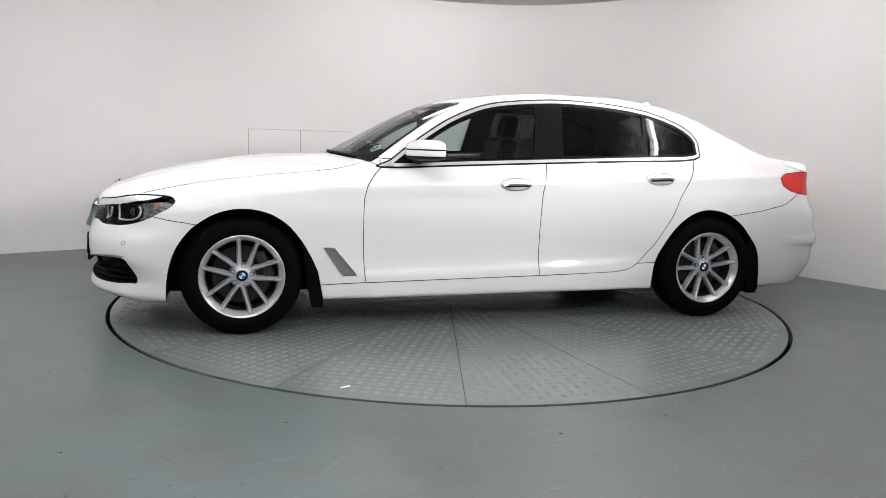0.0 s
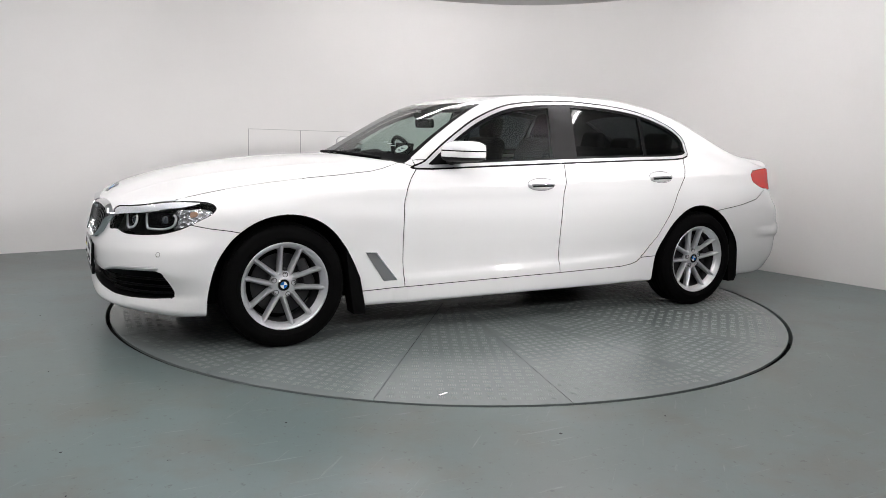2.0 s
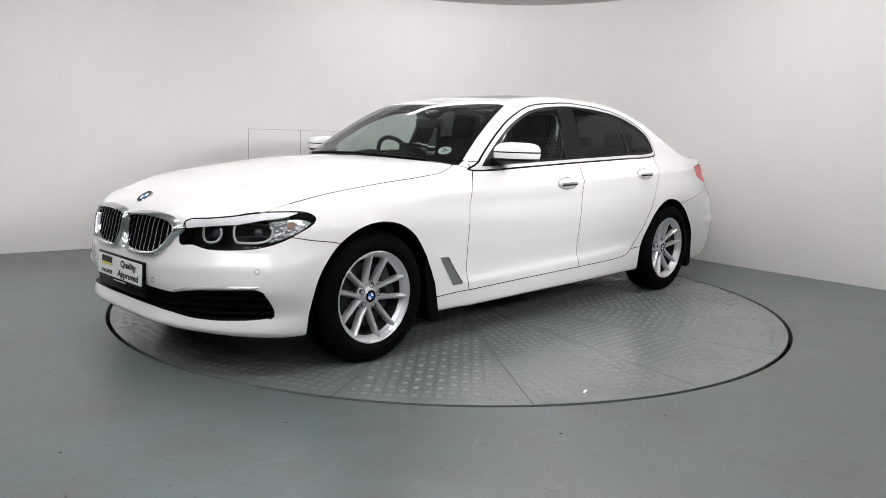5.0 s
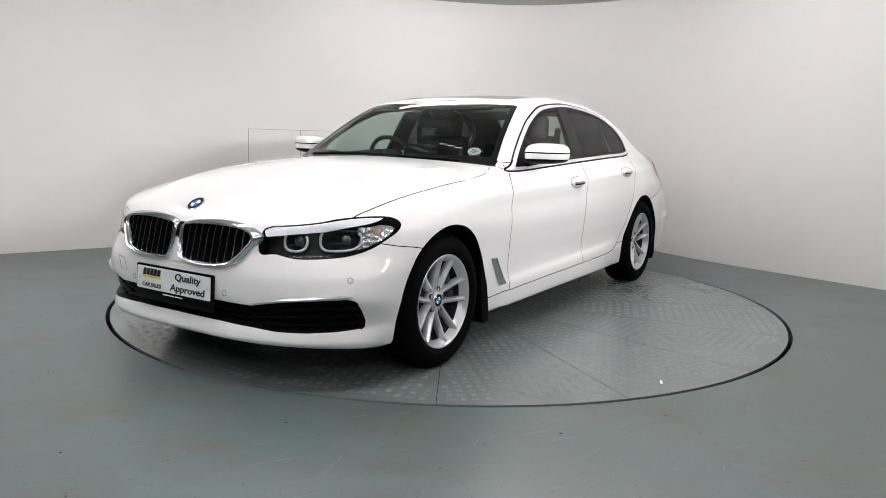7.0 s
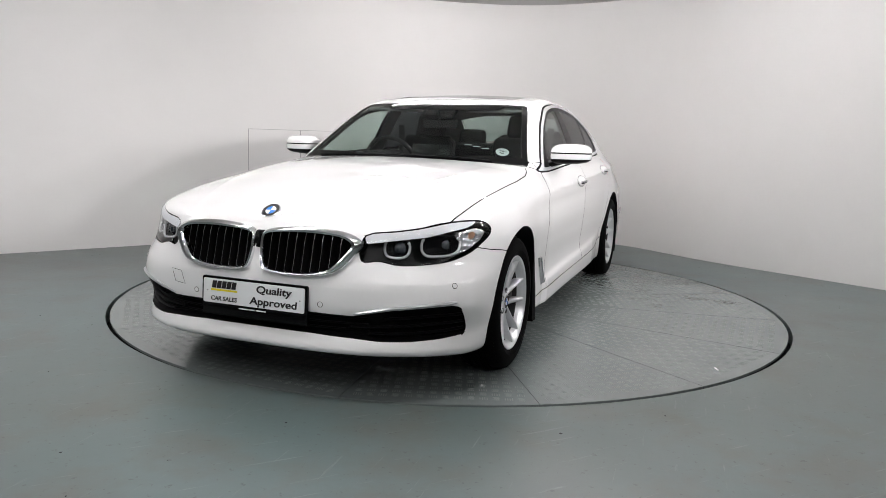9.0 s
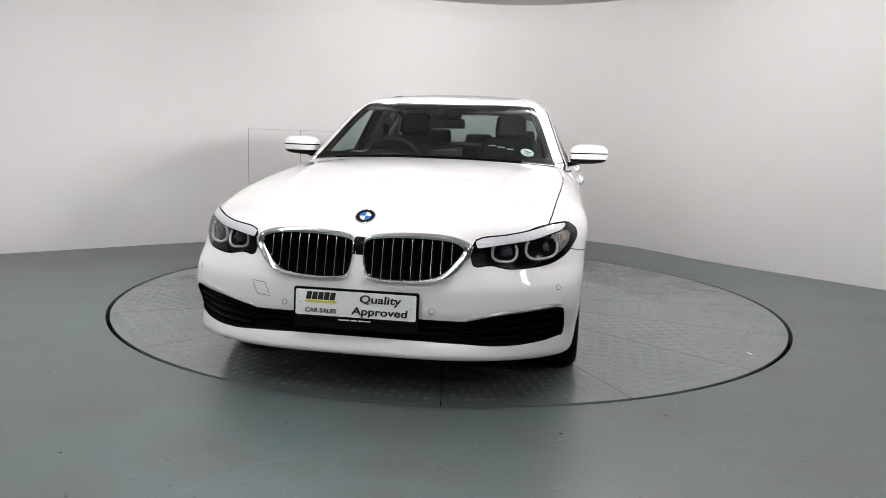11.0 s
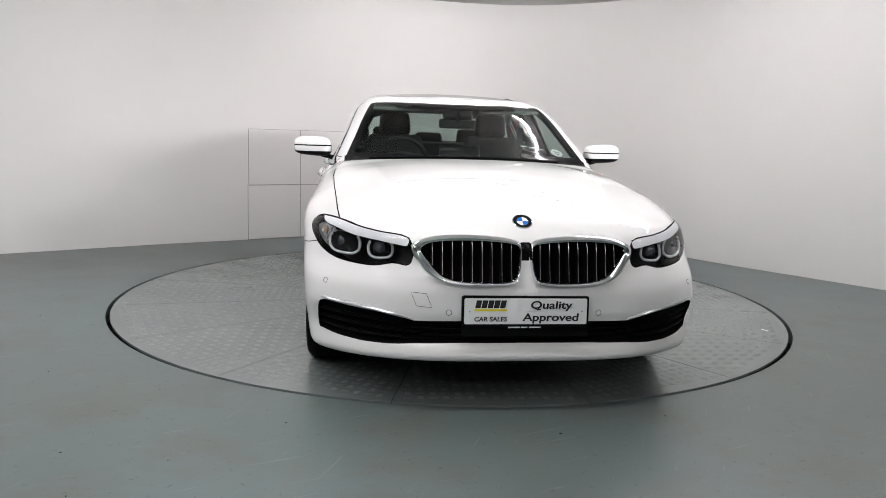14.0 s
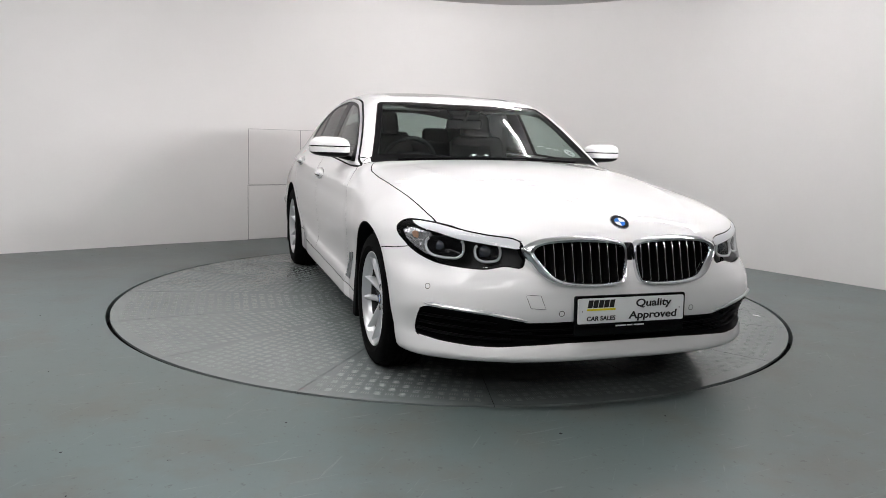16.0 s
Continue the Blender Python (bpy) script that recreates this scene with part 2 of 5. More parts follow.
def along(s):
    """Place and outward turn of the wall at a distance along it."""
    i = max(0, min(len(RUN) - 2, int(np.searchsorted(RUN, s)) - 1))
    p = LINE[i].lerp(LINE[i + 1], (s - RUN[i]) / (RUN[i + 1] - RUN[i]))
    d = (LINE[i + 1] - LINE[i]).normalized()
    return p, Vector((d.y, -d.x))


def board(s0, s1, z0, z1, near, far):
    """A thin board that follows the wall."""
    bm = bmesh.new()
    cols = []
    for k in range(9):
        p, n = along(s0 + (s1 - s0) * k / 8)
        cols.append([bm.verts.new((*(p + n * o), z)) for o, z in ((near, z0), (near, z1), (far, z1), (far, z0))])
    for a, b in zip(cols, cols[1:]):
        for k in range(4):
            bm.faces.new((a[k], b[k], b[(k + 1) % 4], a[(k + 1) % 4]))
    bm.faces.new(cols[0]), bm.faces.new(cols[-1])
    return bm


start = min(range(len(LINE)), key=lambda i: (LINE[i] - Vector((-2.125, 2.49))).length)
S0 = RUN[start]
JOINT = material("joint_grey", (0.30, 0.30, 0.295), 0.8)
for c in range(2):
    for z0, z1 in ((0.004, 0.570), (0.578, 1.155)):
        s0 = S0 + 0.576 * c
        g = 0.010 if z0 < 0.1 and c == 0 else 0.0
        panel_ob = tagged(new("access_panel"), "flush white painted access panel in the wall", "panel", "access panels in the wall")
        part("panel_joint", board(s0 - 0.005 - g, s0 + 0.571, z0 - 0.003, z1 + 0.003, -0.01, 0.0015), JOINT, panel_ob)
        part("panel_board", board(s0 - g, s0 + 0.568, z0 + 0.0015, z1, -0.008, 0.006), WALL, panel_ob)

# ceiling lights in their housings, all out of view; the wide panels are added fill
DIFFUSER = glowing("fill_glow", (1.0, 0.98, 0.95), 2.5)
HOUSE = material("lamp_housing_white", (0.75, 0.75, 0.74), 0.4)


def ceiling_light(x, y, turn, length, width):
    light = tagged(new("ceiling_light"), "unseen long white ceiling light in a slim housing", "ceiling light", "ceiling lights")
    light.matrix_world = pose(x, y, CEIL, 0, 0, turn)
    part("light_housing", box_bm(length + 0.06, width + 0.04, 0.05, pose(0, 0, -0.026), 0.008), HOUSE, light)
    return light


for lx, ly, lt, ll, lw in TUBES:
    light = ceiling_light(lx, ly, lt, ll, 0.05)
    tube = tube_bm([(-ll / 2, 0, -0.095), (ll / 2, 0, -0.095)], TUBE_R, 14)
    glow = glowing("tube_glow", (1.0, 0.963, 0.985), lw / (math.pi * 2 * math.pi * TUBE_R * ll))
    part("light_tube", tube, glow, light, "bright fluorescent tube")
    for e in (-1, 1):
        part("tube_holder", box_bm(0.03, 0.04, 0.075, pose(e * (ll / 2 + 0.016), 0, -0.085), 0.004), HOUSE, light)
for lx, ly, lt, ll, lwide, lw in FILL_PANELS:
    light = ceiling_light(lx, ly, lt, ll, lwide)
    part("fill_diffuser", box_bm(ll, lwide, 0.012, pose(0, 0, -0.062), 0.003), DIFFUSER, light)

# grit and flakes lying on the floor
bm = bmesh.new()
rng = random.Random(4)
for k in range(150):
    if k < 70:
        s = rng.uniform(3.0, RUN[-1] - 2.0)
        p, n = along(s)
        q = p + n * rng.uniform(0.01, 0.5) ** 1.0
    else:
        a, r = rng.uniform(0, 2 * math.pi), rng.uniform(2.34, 4.2)
        q = Vector((r * math.cos(a), r * math.sin(a)))
        if q.y > 1.5:
            continue
    size = rng.uniform(0.003, 0.009)
    vs = [bm.verts.new((q.x + size * rng.uniform(0.5, 1.2) * math.cos(t), q.y + size * rng.uniform(0.5, 1.2) * math.sin(t), 0.0012 + rng.uniform(0, 0.002))) for t in (0, 1.3, 2.6, 3.9, 5.1)]
    bm.faces.new(vs)
tagged(part("floor_grit", bm, material("grit", (0.03, 0.03, 0.03), 0.9), smooth=False), "dark grit scattered on the painted floor", "grit", kind="stuff")


# ---- the car's shape: x forwards from the front axle, y to its left, z up ----
def pchip(xs, ys, x):
    """Smooth curve through points without overshoot. ys may hold one row per point."""
    xs, ys, x = np.asarray(xs, float), np.asarray(ys, float), np.asarray(x, float)
    if ys.ndim == 1:
        ys = ys[:, None]
    h = np.diff(xs)
    d = np.diff(ys, axis=0) / h[:, None]
    m = np.zeros_like(ys)
    w1, w2 = (2 * h[1:] + h[:-1])[:, None], (h[1:] + 2 * h[:-1])[:, None]
    ok = d[:-1] * d[1:] > 0
    a, b = np.where(ok, d[:-1], 1.0), np.where(ok, d[1:], 1.0)
    m[1:-1] = np.where(ok, (w1 + w2) / (w1 / a + w2 / b), 0)
    m[0], m[-1] = d[0], d[-1]
    x = np.clip(x, xs[0], xs[-1])
    i = np.clip(np.searchsorted(xs, x) - 1, 0, len(xs) - 2)
    t = (x - xs[i]) / h[i]
    col = np.arange(len(x)) if ys.shape[1] > 1 else np.zeros(len(x), int)
    y0, y1, m0, m1, hh = ys[i, col], ys[i + 1, col], m[i, col], m[i + 1, col], h[i]
    return y0 * (2 * t**3 - 3 * t**2 + 1) + m0 * hh * (t**3 - 2 * t**2 + t) + y1 * (3 * t**2 - 2 * t**3) + m1 * hh * (t**3 - t**2)


TOP = np.array([(-4.30, 1.00), (-4.05, 1.050), (-3.97, 1.060), (-3.85, 1.074), (-3.70, 1.102), (-3.55, 1.152), (-3.30, 1.250), (-3.058, 1.340),
                (-2.734, 1.417), (-2.423, 1.453), (-2.0, 1.457), (-1.595, 1.428), (-1.361, 1.388), (-1.25, 1.353), (-1.133, 1.303),
                (-0.9, 1.186), (-0.7, 1.078), (-0.62, 1.035), (-0.588, 1.018), (-0.568, 1.0125), (-0.54, 1.0115), (-0.265, 0.998), (0.076, 0.965), (0.405, 0.908), (0.70, 0.818),
                (0.77, 0.787), (0.83, 0.750), (0.95, 0.66)])
SIDE_X = [-4.2, -3.83, -3.57, -3.3, -2.97, -2.5, -1.8, -1.3, -0.8, -0.45, 0.0, 0.34, 0.6, 0.95]
SIDE = {0.12: [.74, .80, .83, .85, .86, .86, .86, .86, .86, .86, .86, .85, .83, .80],
        0.19: [.78, .84, .87, .89, .885, .88, .885, .885, .89, .893, .89, .885, .87, .84],
        0.30: [.80, .86, .89, .91, .905, .89, .89, .89, .895, .905, .91, .905, .89, .86],
        0.42: [.80, .87, .90, .92, .92, .892, .884, .882, .888, .908, .925, .92, .90, .87],
        0.55: [.79, .865, .90, .925, .930, .908, .896, .893, .898, .913, .938, .925, .90, .87],
        0.68: [.77, .845, .89, .92, .930, .916, .906, .905, .908, .922, .944, .915, .88, .84],
        0.80: [.72, .79, .855, .895, .915, .912, .906, .903, .90, .905, .922, .852, .79, .72],
        0.88: [.68, .755, .815, .86, .886, .893, .890, .885, .875, .872, .868, .79, .72, .66],
        0.95: [.65, .72, .775, .82, .848, .858, .855, .848, .838, .825, .79, .72, .66, .6],
        1.02: [.62, .69, .735, .765, .785, .798, .806, .808, .806, .79, .74, .66, .6, .55],
        1.12: [.57, .62, .67, .707, .730, .743, .756, .762, .762, .75, .69, .6, .55, .5],
        1.24: [.52, .56, .600, .640, .666, .686, .702, .710, .708, .69, .62, .55, .5, .45],
        1.36: [.46, .49, .530, .567, .595, .618, .638, .650, .645, .63, .56, .5, .45, .4],
        1.52: [.38, .42, .46, .48, .50, .52, .535, .54, .535, .52, .48, .4, .35, .3]}
NOSE = np.array([(0.10, 0.78), (0.17, 0.835), (0.205, 0.868), (0.24, 0.884), (0.275, 0.878), (0.31, 0.866), (0.36, 0.868), (0.43, 0.880), (0.50, 0.882),
                 (0.56, 0.872), (0.62, 0.856), (0.70, 0.838), (0.75, 0.826), (0.80, 0.805), (0.9, 0.77), (1.1, 0.7)])
SWEEP = np.array([(0.10, 0.40), (0.2, 0.42), (0.3, 0.44), (0.43, 0.38), (0.52, 0.41), (0.61, 0.48), (0.70, 0.50), (0.78, 0.46), (1.1, 0.5)])
TAIL = np.array([(0.10, -3.80), (0.2, -3.93), (0.35, -4.05), (0.46, -4.065), (0.49, -4.09), (0.55, -4.09), (0.57, -4.07), (0.66, -4.06), (0.78, -4.00), (0.88, -3.99), (1.0, -4.02), (1.1, -4.05)])


def smax(a, b, k):
    h = np.maximum(k - np.abs(a - b), 0) / k
    return np.maximum(a, b) + h * h * k * 0.25


def body(p):
    """Negative inside the car's outer skin. p: points, one a row."""
    x, y, z = p[:, 0], np.abs(p[:, 1]), p[:, 2]
    back = pchip([-4, -3.5, -2.6, -1.7, -1.25, -0.6, -0.45, 1], [-0.10, -0.14, -0.02, 0, 0.07, 0.16, 0.0, 0.0], x)
    xs = x + back * (y / 0.73) ** 2
    crown = pchip([-4.2, -3.5, -2.6, -1.4, -0.7, -0.45, 0.2, 0.6, 0.9], [0.05, 0.06, 0.07, 0.05, 0.035, 0.06, 0.085, 0.085, 0.07], x)
    top = z - (pchip(TOP[:, 0], TOP[:, 1], xs) - crown * (y / 0.75) ** 2.4)
    # two long folds in the bonnet
    fold = pchip([-0.5, 0.2, 0.75], [0.60, 0.53, 0.42], x)
    top = top - 0.007 * np.clip((x + 0.5) / 0.25, 0, 1) * np.clip((0.78 - x) / 0.2, 0, 1) * np.exp(-np.sqrt((y - fold) ** 2 + 0.006**2) / 0.07)
    slope = pchip([-4, -3.8, -3.4, -3.1, -2.6, -1.4, -1.2, -0.7, -0.55, 0, 0.6], [0.25, 0.35, 0.36, 0.3, 0.1, 0.2, 0.42, 0.5, 0.1, 0.12, 0.4], x)
    top = top / np.sqrt(1 + slope**2)
    levels = np.array([pchip(SIDE_X, SIDE[k], x) for k in SIDE])
    crease = pchip([-4.2, -3.5, -2.6, -1.6, -0.7, 0.3], [0.945, 0.935, 0.908, 0.872, 0.845, 0.82], x)
    amount = 0.010 * np.clip((-0.05 - x) / 0.5, 0, 1) * np.clip((x + 3.75) / 0.3, 0, 1)
    off = np.sqrt((z - crease) ** 2 + 0.003**2)
    ridge = amount * 1.2 * np.exp(-off / np.where(z > crease, 0.022, 0.050)) - amount * 0.45 * np.exp(-((z - crease + 0.085) / 0.05) ** 2)
    # flared foot of the doors, and the step round the rear bumper
    foot = pchip([-2.5, -1.9, -0.7], [0.405, 0.372, 0.342], x)
    ridge += 0.013 * np.clip((x + 2.45) / 0.25, 0, 1) * np.clip((-0.62 - x) / 0.1, 0, 1) / (1 + np.exp(np.clip((z - foot) / 0.007, -40, 40)))
    step = 1 / (1 + np.exp(np.clip((np.abs(z - 0.505) - 0.028) / 0.006, -40, 40)))
    ridge += 0.012 * np.clip((-3.52 - x) / 0.2, 0, 1) * step
    side = y - pchip(list(SIDE), levels, z) - ridge
    nose = (x - (pchip(NOSE[:, 0], NOSE[:, 1], z) - pchip(SWEEP[:, 0], SWEEP[:, 1], z) * (y / 0.93) ** 3.5))
    nose = nose / np.sqrt(1 + (1.6 * (y / 0.93) ** 2.5) ** 2)
    tail = ((pchip(TAIL[:, 0], TAIL[:, 1], z) + 0.30 * (y / 0.93) ** 3.5) - x) / np.sqrt(1 + (1.3 * (y / 0.93) ** 2.5) ** 2)
    under = pchip([-4.2, -3.5, -2.5, -0.4, 0.4, 0.9], [0.24, 0.19, 0.195, 0.185, 0.195, 0.222], x) - z
    f = smax(top, side, 0.09)
    f = smax(f, smax(nose, tail, 0.02), 0.06)
    return smax(f, under, 0.03)


def body_normal(p):
    e = 0.004
    g = np.stack([body(p + np.eye(3)[k] * e) - body(p - np.eye(3)[k] * e) for k in range(3)], 1)
    return g / np.linalg.norm(g, axis=1)[:, None]


def skin_grid():
    """The left half of the skin as a mesh, cast outwards from a line inside the car: places, normals, triangles."""
    el = np.radians(np.linspace(-90, 90, 211))
    x0, x1, zc = -3.25, 0.12, 0.60
    n_mid, n_cap = 205, 64
    ox = np.concatenate([np.full(n_cap, x1), np.linspace(x1, x0, n_mid), np.full(n_cap, x0)])
    az = np.concatenate([np.linspace(0, 90, n_cap, endpoint=False), np.full(n_mid, 90.0), np.linspace(90, 180, n_cap + 1)[1:]])
    az = np.radians(az)
    U, E_ = np.meshgrid(np.arange(len(ox)), el, indexing="ij")
    d = np.stack([np.cos(E_) * np.cos(az[U]), np.cos(E_) * np.sin(az[U]), np.sin(E_)], -1).reshape(-1, 3)
    o = np.stack([ox[U], np.zeros_like(E_), np.full_like(E_, zc)], -1).reshape(-1, 3)
    lo, hi = np.zeros(len(o)), np.full(len(o), 1.7)
    for _ in range(26):
        mid = (lo + hi) / 2
        inside = body(o + d * mid[:, None]) < 0
        lo, hi = np.where(inside, mid, lo), np.where(inside, hi, mid)
    v = o + d * lo[:, None]
    ids = np.arange(len(v)).reshape(U.shape)
    a, b, c, e = ids[:-1, :-1].ravel(), ids[1:, :-1].ravel(), ids[1:, 1:].ravel(), ids[:-1, 1:].ravel()
    tri = np.concatenate([np.stack([a, b, c], 1), np.stack([a, c, e], 1)])
    area = np.linalg.norm(np.cross(v[tri[:, 1]] - v[tri[:, 0]], v[tri[:, 2]] - v[tri[:, 0]]), axis=1)
    tri = tri[area > 1e-9]
    v[:, 1] = np.maximum(v[:, 1], 0)
    return v, body_normal(v), tri


def outline_distance(q, poly):
    """Signed distance of points q to a closed outline, negative inside."""
    a = np.asarray(poly, float)
    b = np.roll(a, -1, axis=0)
    best, inside = np.full(len(q), 1e9), np.zeros(len(q), bool)
    for (ax, ay), (bx, by) in zip(a, b):
        ex, ey = bx - ax, by - ay
        wx, wy = q[:, 0] - ax, q[:, 1] - ay
        t = np.clip((wx * ex + wy * ey) / (ex * ex + ey * ey + 1e-12), 0, 1)
        best = np.minimum(best, (wx - ex * t) ** 2 + (wy - ey * t) ** 2)
        if ay != by:
            inside ^= ((ay > q[:, 1]) != (by > q[:, 1])) & (q[:, 0] < (bx - ax) * (q[:, 1] - ay) / (by - ay) + ax)
    best = np.sqrt(best)
    return np.where(inside, -best, best)


def rounded(poly, n=4, closed=True):
    """A denser, smoother outline through the corner points."""
    k, out = len(poly), []
    for i in range(k):
        p0, p1, p2, p3 = (Vector(poly[(i + j) % k]) for j in (-1, 0, 1, 2))
        for s in range(n):
            t = s / n
            out.append(tuple(0.5 * ((2 * p1) + (p2 - p0) * t + (2 * p0 - 5 * p1 + 4 * p2 - p3) * t * t + (3 * p1 - p0 - 3 * p2 + p3) * t ** 3)))
    return out


FLAT = {"side": lambda v: v[:, [0, 2]], "front": lambda v: v[:, [1, 2]], "top": lambda v: v[:, [0, 1]],
        "corner": lambda v: np.stack([v[:, 1] * 0.75 - v[:, 0] * 0.66, v[:, 2]], 1)}


class Skin:
    """The left half of the skin, cut into named panels."""

    def __init__(self):
        self.v, self.n, self.t = skin_grid()
        self.label = np.full(len(self.t), "body", dtype=object)

    def mids(self):
        return self.v[self.t].mean(1), self.n[self.t].mean(1)

    def split(self, pick, d):
        """Cut the picked triangles where the value d, one a vertex, is zero."""
        t, d = self.t, np.where(np.abs(d) < 1e-7, 1e-7, d)
        neg = d[t] < 0
        cnt = neg.sum(1)
        cut = pick & (cnt > 0) & (cnt < 3)
        if not cut.any():
            return
        tri, ng, c = t[cut], neg[cut], cnt[cut]
        lone = np.where(c == 1, ng.argmax(1), (~ng).argmax(1))
        r = np.arange(len(tri))
        a, b, e = tri[r, lone], tri[r, (lone + 1) % 3], tri[r, (lone + 2) % 3]
        edges = np.concatenate([np.stack([a, b], 1), np.stack([a, e], 1)])
        key, inv = np.unique(np.sort(edges, 1), axis=0, return_inverse=True)
        inv = inv.ravel()
        p, q = key[:, 0], key[:, 1]
        f = (d[p] / (d[p] - d[q]))[:, None]
        nv, nn = self.v[p] * (1 - f) + self.v[q] * f, self.n[p] * (1 - f) + self.n[q] * f
        nn /= np.linalg.norm(nn, axis=1)[:, None]
        base = len(self.v)
        self.v, self.n = np.concatenate([self.v, nv]), np.concatenate([self.n, nn])
        ab, ae = base + inv[:len(tri)], base + inv[len(tri):]
        lab = self.label[cut]
        self.t = np.concatenate([t[~cut], np.stack([a, ab, ae], 1), np.stack([ab, b, e], 1), np.stack([ab, e, ae], 1)])
        self.label = np.concatenate([self.label[~cut], lab, lab, lab])

    def region(self, view, poly, name, where=None, gap=0.0, of=None, levels=()):
        """Give the inside of an outline a name. gap: width of the dark joint round it; levels: (inset, name) rings further in."""
        cuts = [gap / 2, -gap / 2] if gap else [0.0]
        cuts += [-i for i, _ in levels]

        def pick():
            m, n = self.mids()
            ok = where(m, n) if where else np.ones(len(m), bool)
            if of:
                ok &= np.isin(self.label.astype(str), of)
            return ok
        lo, hi = np.min(poly, 0) - 0.06, np.max(poly, 0) + 0.06
        for c in cuts:
            ok = pick()
            q = FLAT[view](self.v)
            near = ((q > lo) & (q < hi)).all(1)
            d = np.full(len(q), 1.0)
            d[near] = outline_distance(q[near], poly)
            self.split(ok & near[self.t].all(1), d - c)
        ok = pick()
        m, _ = self.mids()
        q = FLAT[view](m)
        d = np.full(len(q), 1.0)
        near = ((q > lo) & (q < hi)).all(1) & ok
        d[near] = outline_distance(q[near], poly)
        if gap:
            self.label[ok & (np.abs(d) <= gap / 2) & (self.label != "none")] = "gap"
        self.label[ok & (d < -gap / 2)] = name
        for inset, ring in levels:
            self.label[ok & (d < -inset)] = ring

    def mesh(self, name, sides=(1, -1), inset=0.0, shift=(0, 0, 0), pick=None):
        """One mesh of a named panel, for the left (1) and right (-1) halves."""
        m, n = self.mids()
        sel = np.isin(self.label.astype(str), name if isinstance(name, list) else [name])
        if pick:
            sel &= pick(m, n)
        tri = self.t[sel]
        used, inv = np.unique(tri, return_inverse=True)
        tri = inv.reshape(-1, 3)
        v, nn = self.v[used] - self.n[used] * inset + np.array(shift), self.n[used]
        vs, ns, ts, k = [], [], [], 0
        for s in sides:
            vs.append(v * (1, s, 1)), ns.append(nn * (1, s, 1))
            ts.append((tri if s > 0 else tri[:, ::-1]) + k)
            k += len(v)
        me = bpy.data.meshes.new("panel")
        me.from_pydata(np.concatenate(vs).tolist(), [], np.concatenate(ts).tolist())
        return me, np.concatenate(ns)


def panel(skin, part_name, label, mat, parent, sides=(1, -1), inset=0.0, text="", shift=(0, 0, 0), pick=None, flip=False):
    me, nn = skin.mesh(label, sides, inset, shift, pick)
    me.materials.append(mat)
    me.polygons.foreach_set("use_smooth", [True] * len(me.polygons))
    me.normals_split_custom_set_from_vertices((-nn if flip else nn).tolist())
    ob = new(part_name, me)
    ob.parent = parent
    if text:
        ob["label"] = text
    return ob


class Sheet:
    """The skin's height over a flat grid along one axis, for quick look-ups."""

    def __init__(self, axis, a, b, lo, hi):
        self.a, self.b = a, b
        A, B = (g.ravel() for g in np.meshgrid(a, b, indexing="ij"))
        low, high = np.full(len(A), float(lo)), np.full(len(A), float(hi))
        for _ in range(18):
            mid = (low + high) / 2
            p = {"x": (mid, A, B), "y": (A, mid, B), "z": (A, B, mid)}[axis]
            ins = body(np.stack(p, 1)) < 0
            low, high = np.where(ins, mid, low), np.where(ins, high, mid)
        self.h = low.reshape(len(a), len(b))

    def __call__(self, p, q):
        u, v = (p - self.a[0]) / (self.a[1] - self.a[0]), (q - self.b[0]) / (self.b[1] - self.b[0])
        i, j = max(0, min(len(self.a) - 2, int(u))), max(0, min(len(self.b) - 2, int(v)))
        f, g, h = u - i, v - j, self.h
        return float((h[i, j] * (1 - f) + h[i + 1, j] * f) * (1 - g) + (h[i, j + 1] * (1 - f) + h[i + 1, j + 1] * f) * g)


on_side = Sheet("y", np.arange(-4.0, 0.85, 0.015), np.arange(0.18, 1.40, 0.012), 0.0, 1.1)   # y of the left flank at x, z
front_sheet = Sheet("x", np.arange(0.0, 0.95, 0.008), np.arange(0.20, 0.86, 0.008), 0.0, 1.2)
top_sheet = Sheet("z", np.arange(-4.0, 0.85, 0.015), np.arange(0.0, 0.80, 0.02), 0.5, 1.7)


def on_front(y, z):
    """x of the nose at y, z."""
    return front_sheet(abs(y), z)


def on_top(x, y):
    return top_sheet(x, abs(y))


# ---- the car ----
car = tagged(new("car"), "white four-door saloon car with silver alloy wheels, parked on the turntable", "car")
OFF = Vector((1.469, -0.025, 0))
HUB_Z, TYRE_R = 0.333, 0.334

DLO = rounded([(-0.785, 0.950), (-1.30, 0.970), (-1.824, 0.992), (-2.40, 1.014), (-2.897, 1.036), (-2.952, 1.113), (-2.945, 1.176), (-2.884, 1.237),
               (-2.769, 1.293), (-2.590, 1.346), (-2.389, 1.375), (-2.190, 1.389), (-1.939, 1.393), (-1.637, 1.370), (-1.444, 1.335),
               (-1.253, 1.261), (-1.103, 1.175), (-0.957, 1.077), (-0.849, 0.997)], 4)
ARCH_F = rounded([(0.404, 0.05), (0.404, 0.197), (0.399, 0.312), (0.372, 0.438), (0.327, 0.531), (0.253, 0.617), (0.136, 0.690), (0.003, 0.718),
                  (-0.132, 0.697), (-0.238, 0.636), (-0.317, 0.547), (-0.365, 0.468), (-0.414, 0.359), (-0.447, 0.19), (-0.455, 0.05)], 4)
ARCH_R = rounded([(-2.575, 0.05), (-2.575, 0.196), (-2.583, 0.352), (-2.624, 0.464), (-2.705, 0.595), (-2.817, 0.687), (-2.939, 0.718),
                  (-3.069, 0.697), (-3.184, 0.632), (-3.259, 0.555), (-3.333, 0.459), (-3.368, 0.341), (-3.372, 0.20), (-3.372, 0.05)], 4)
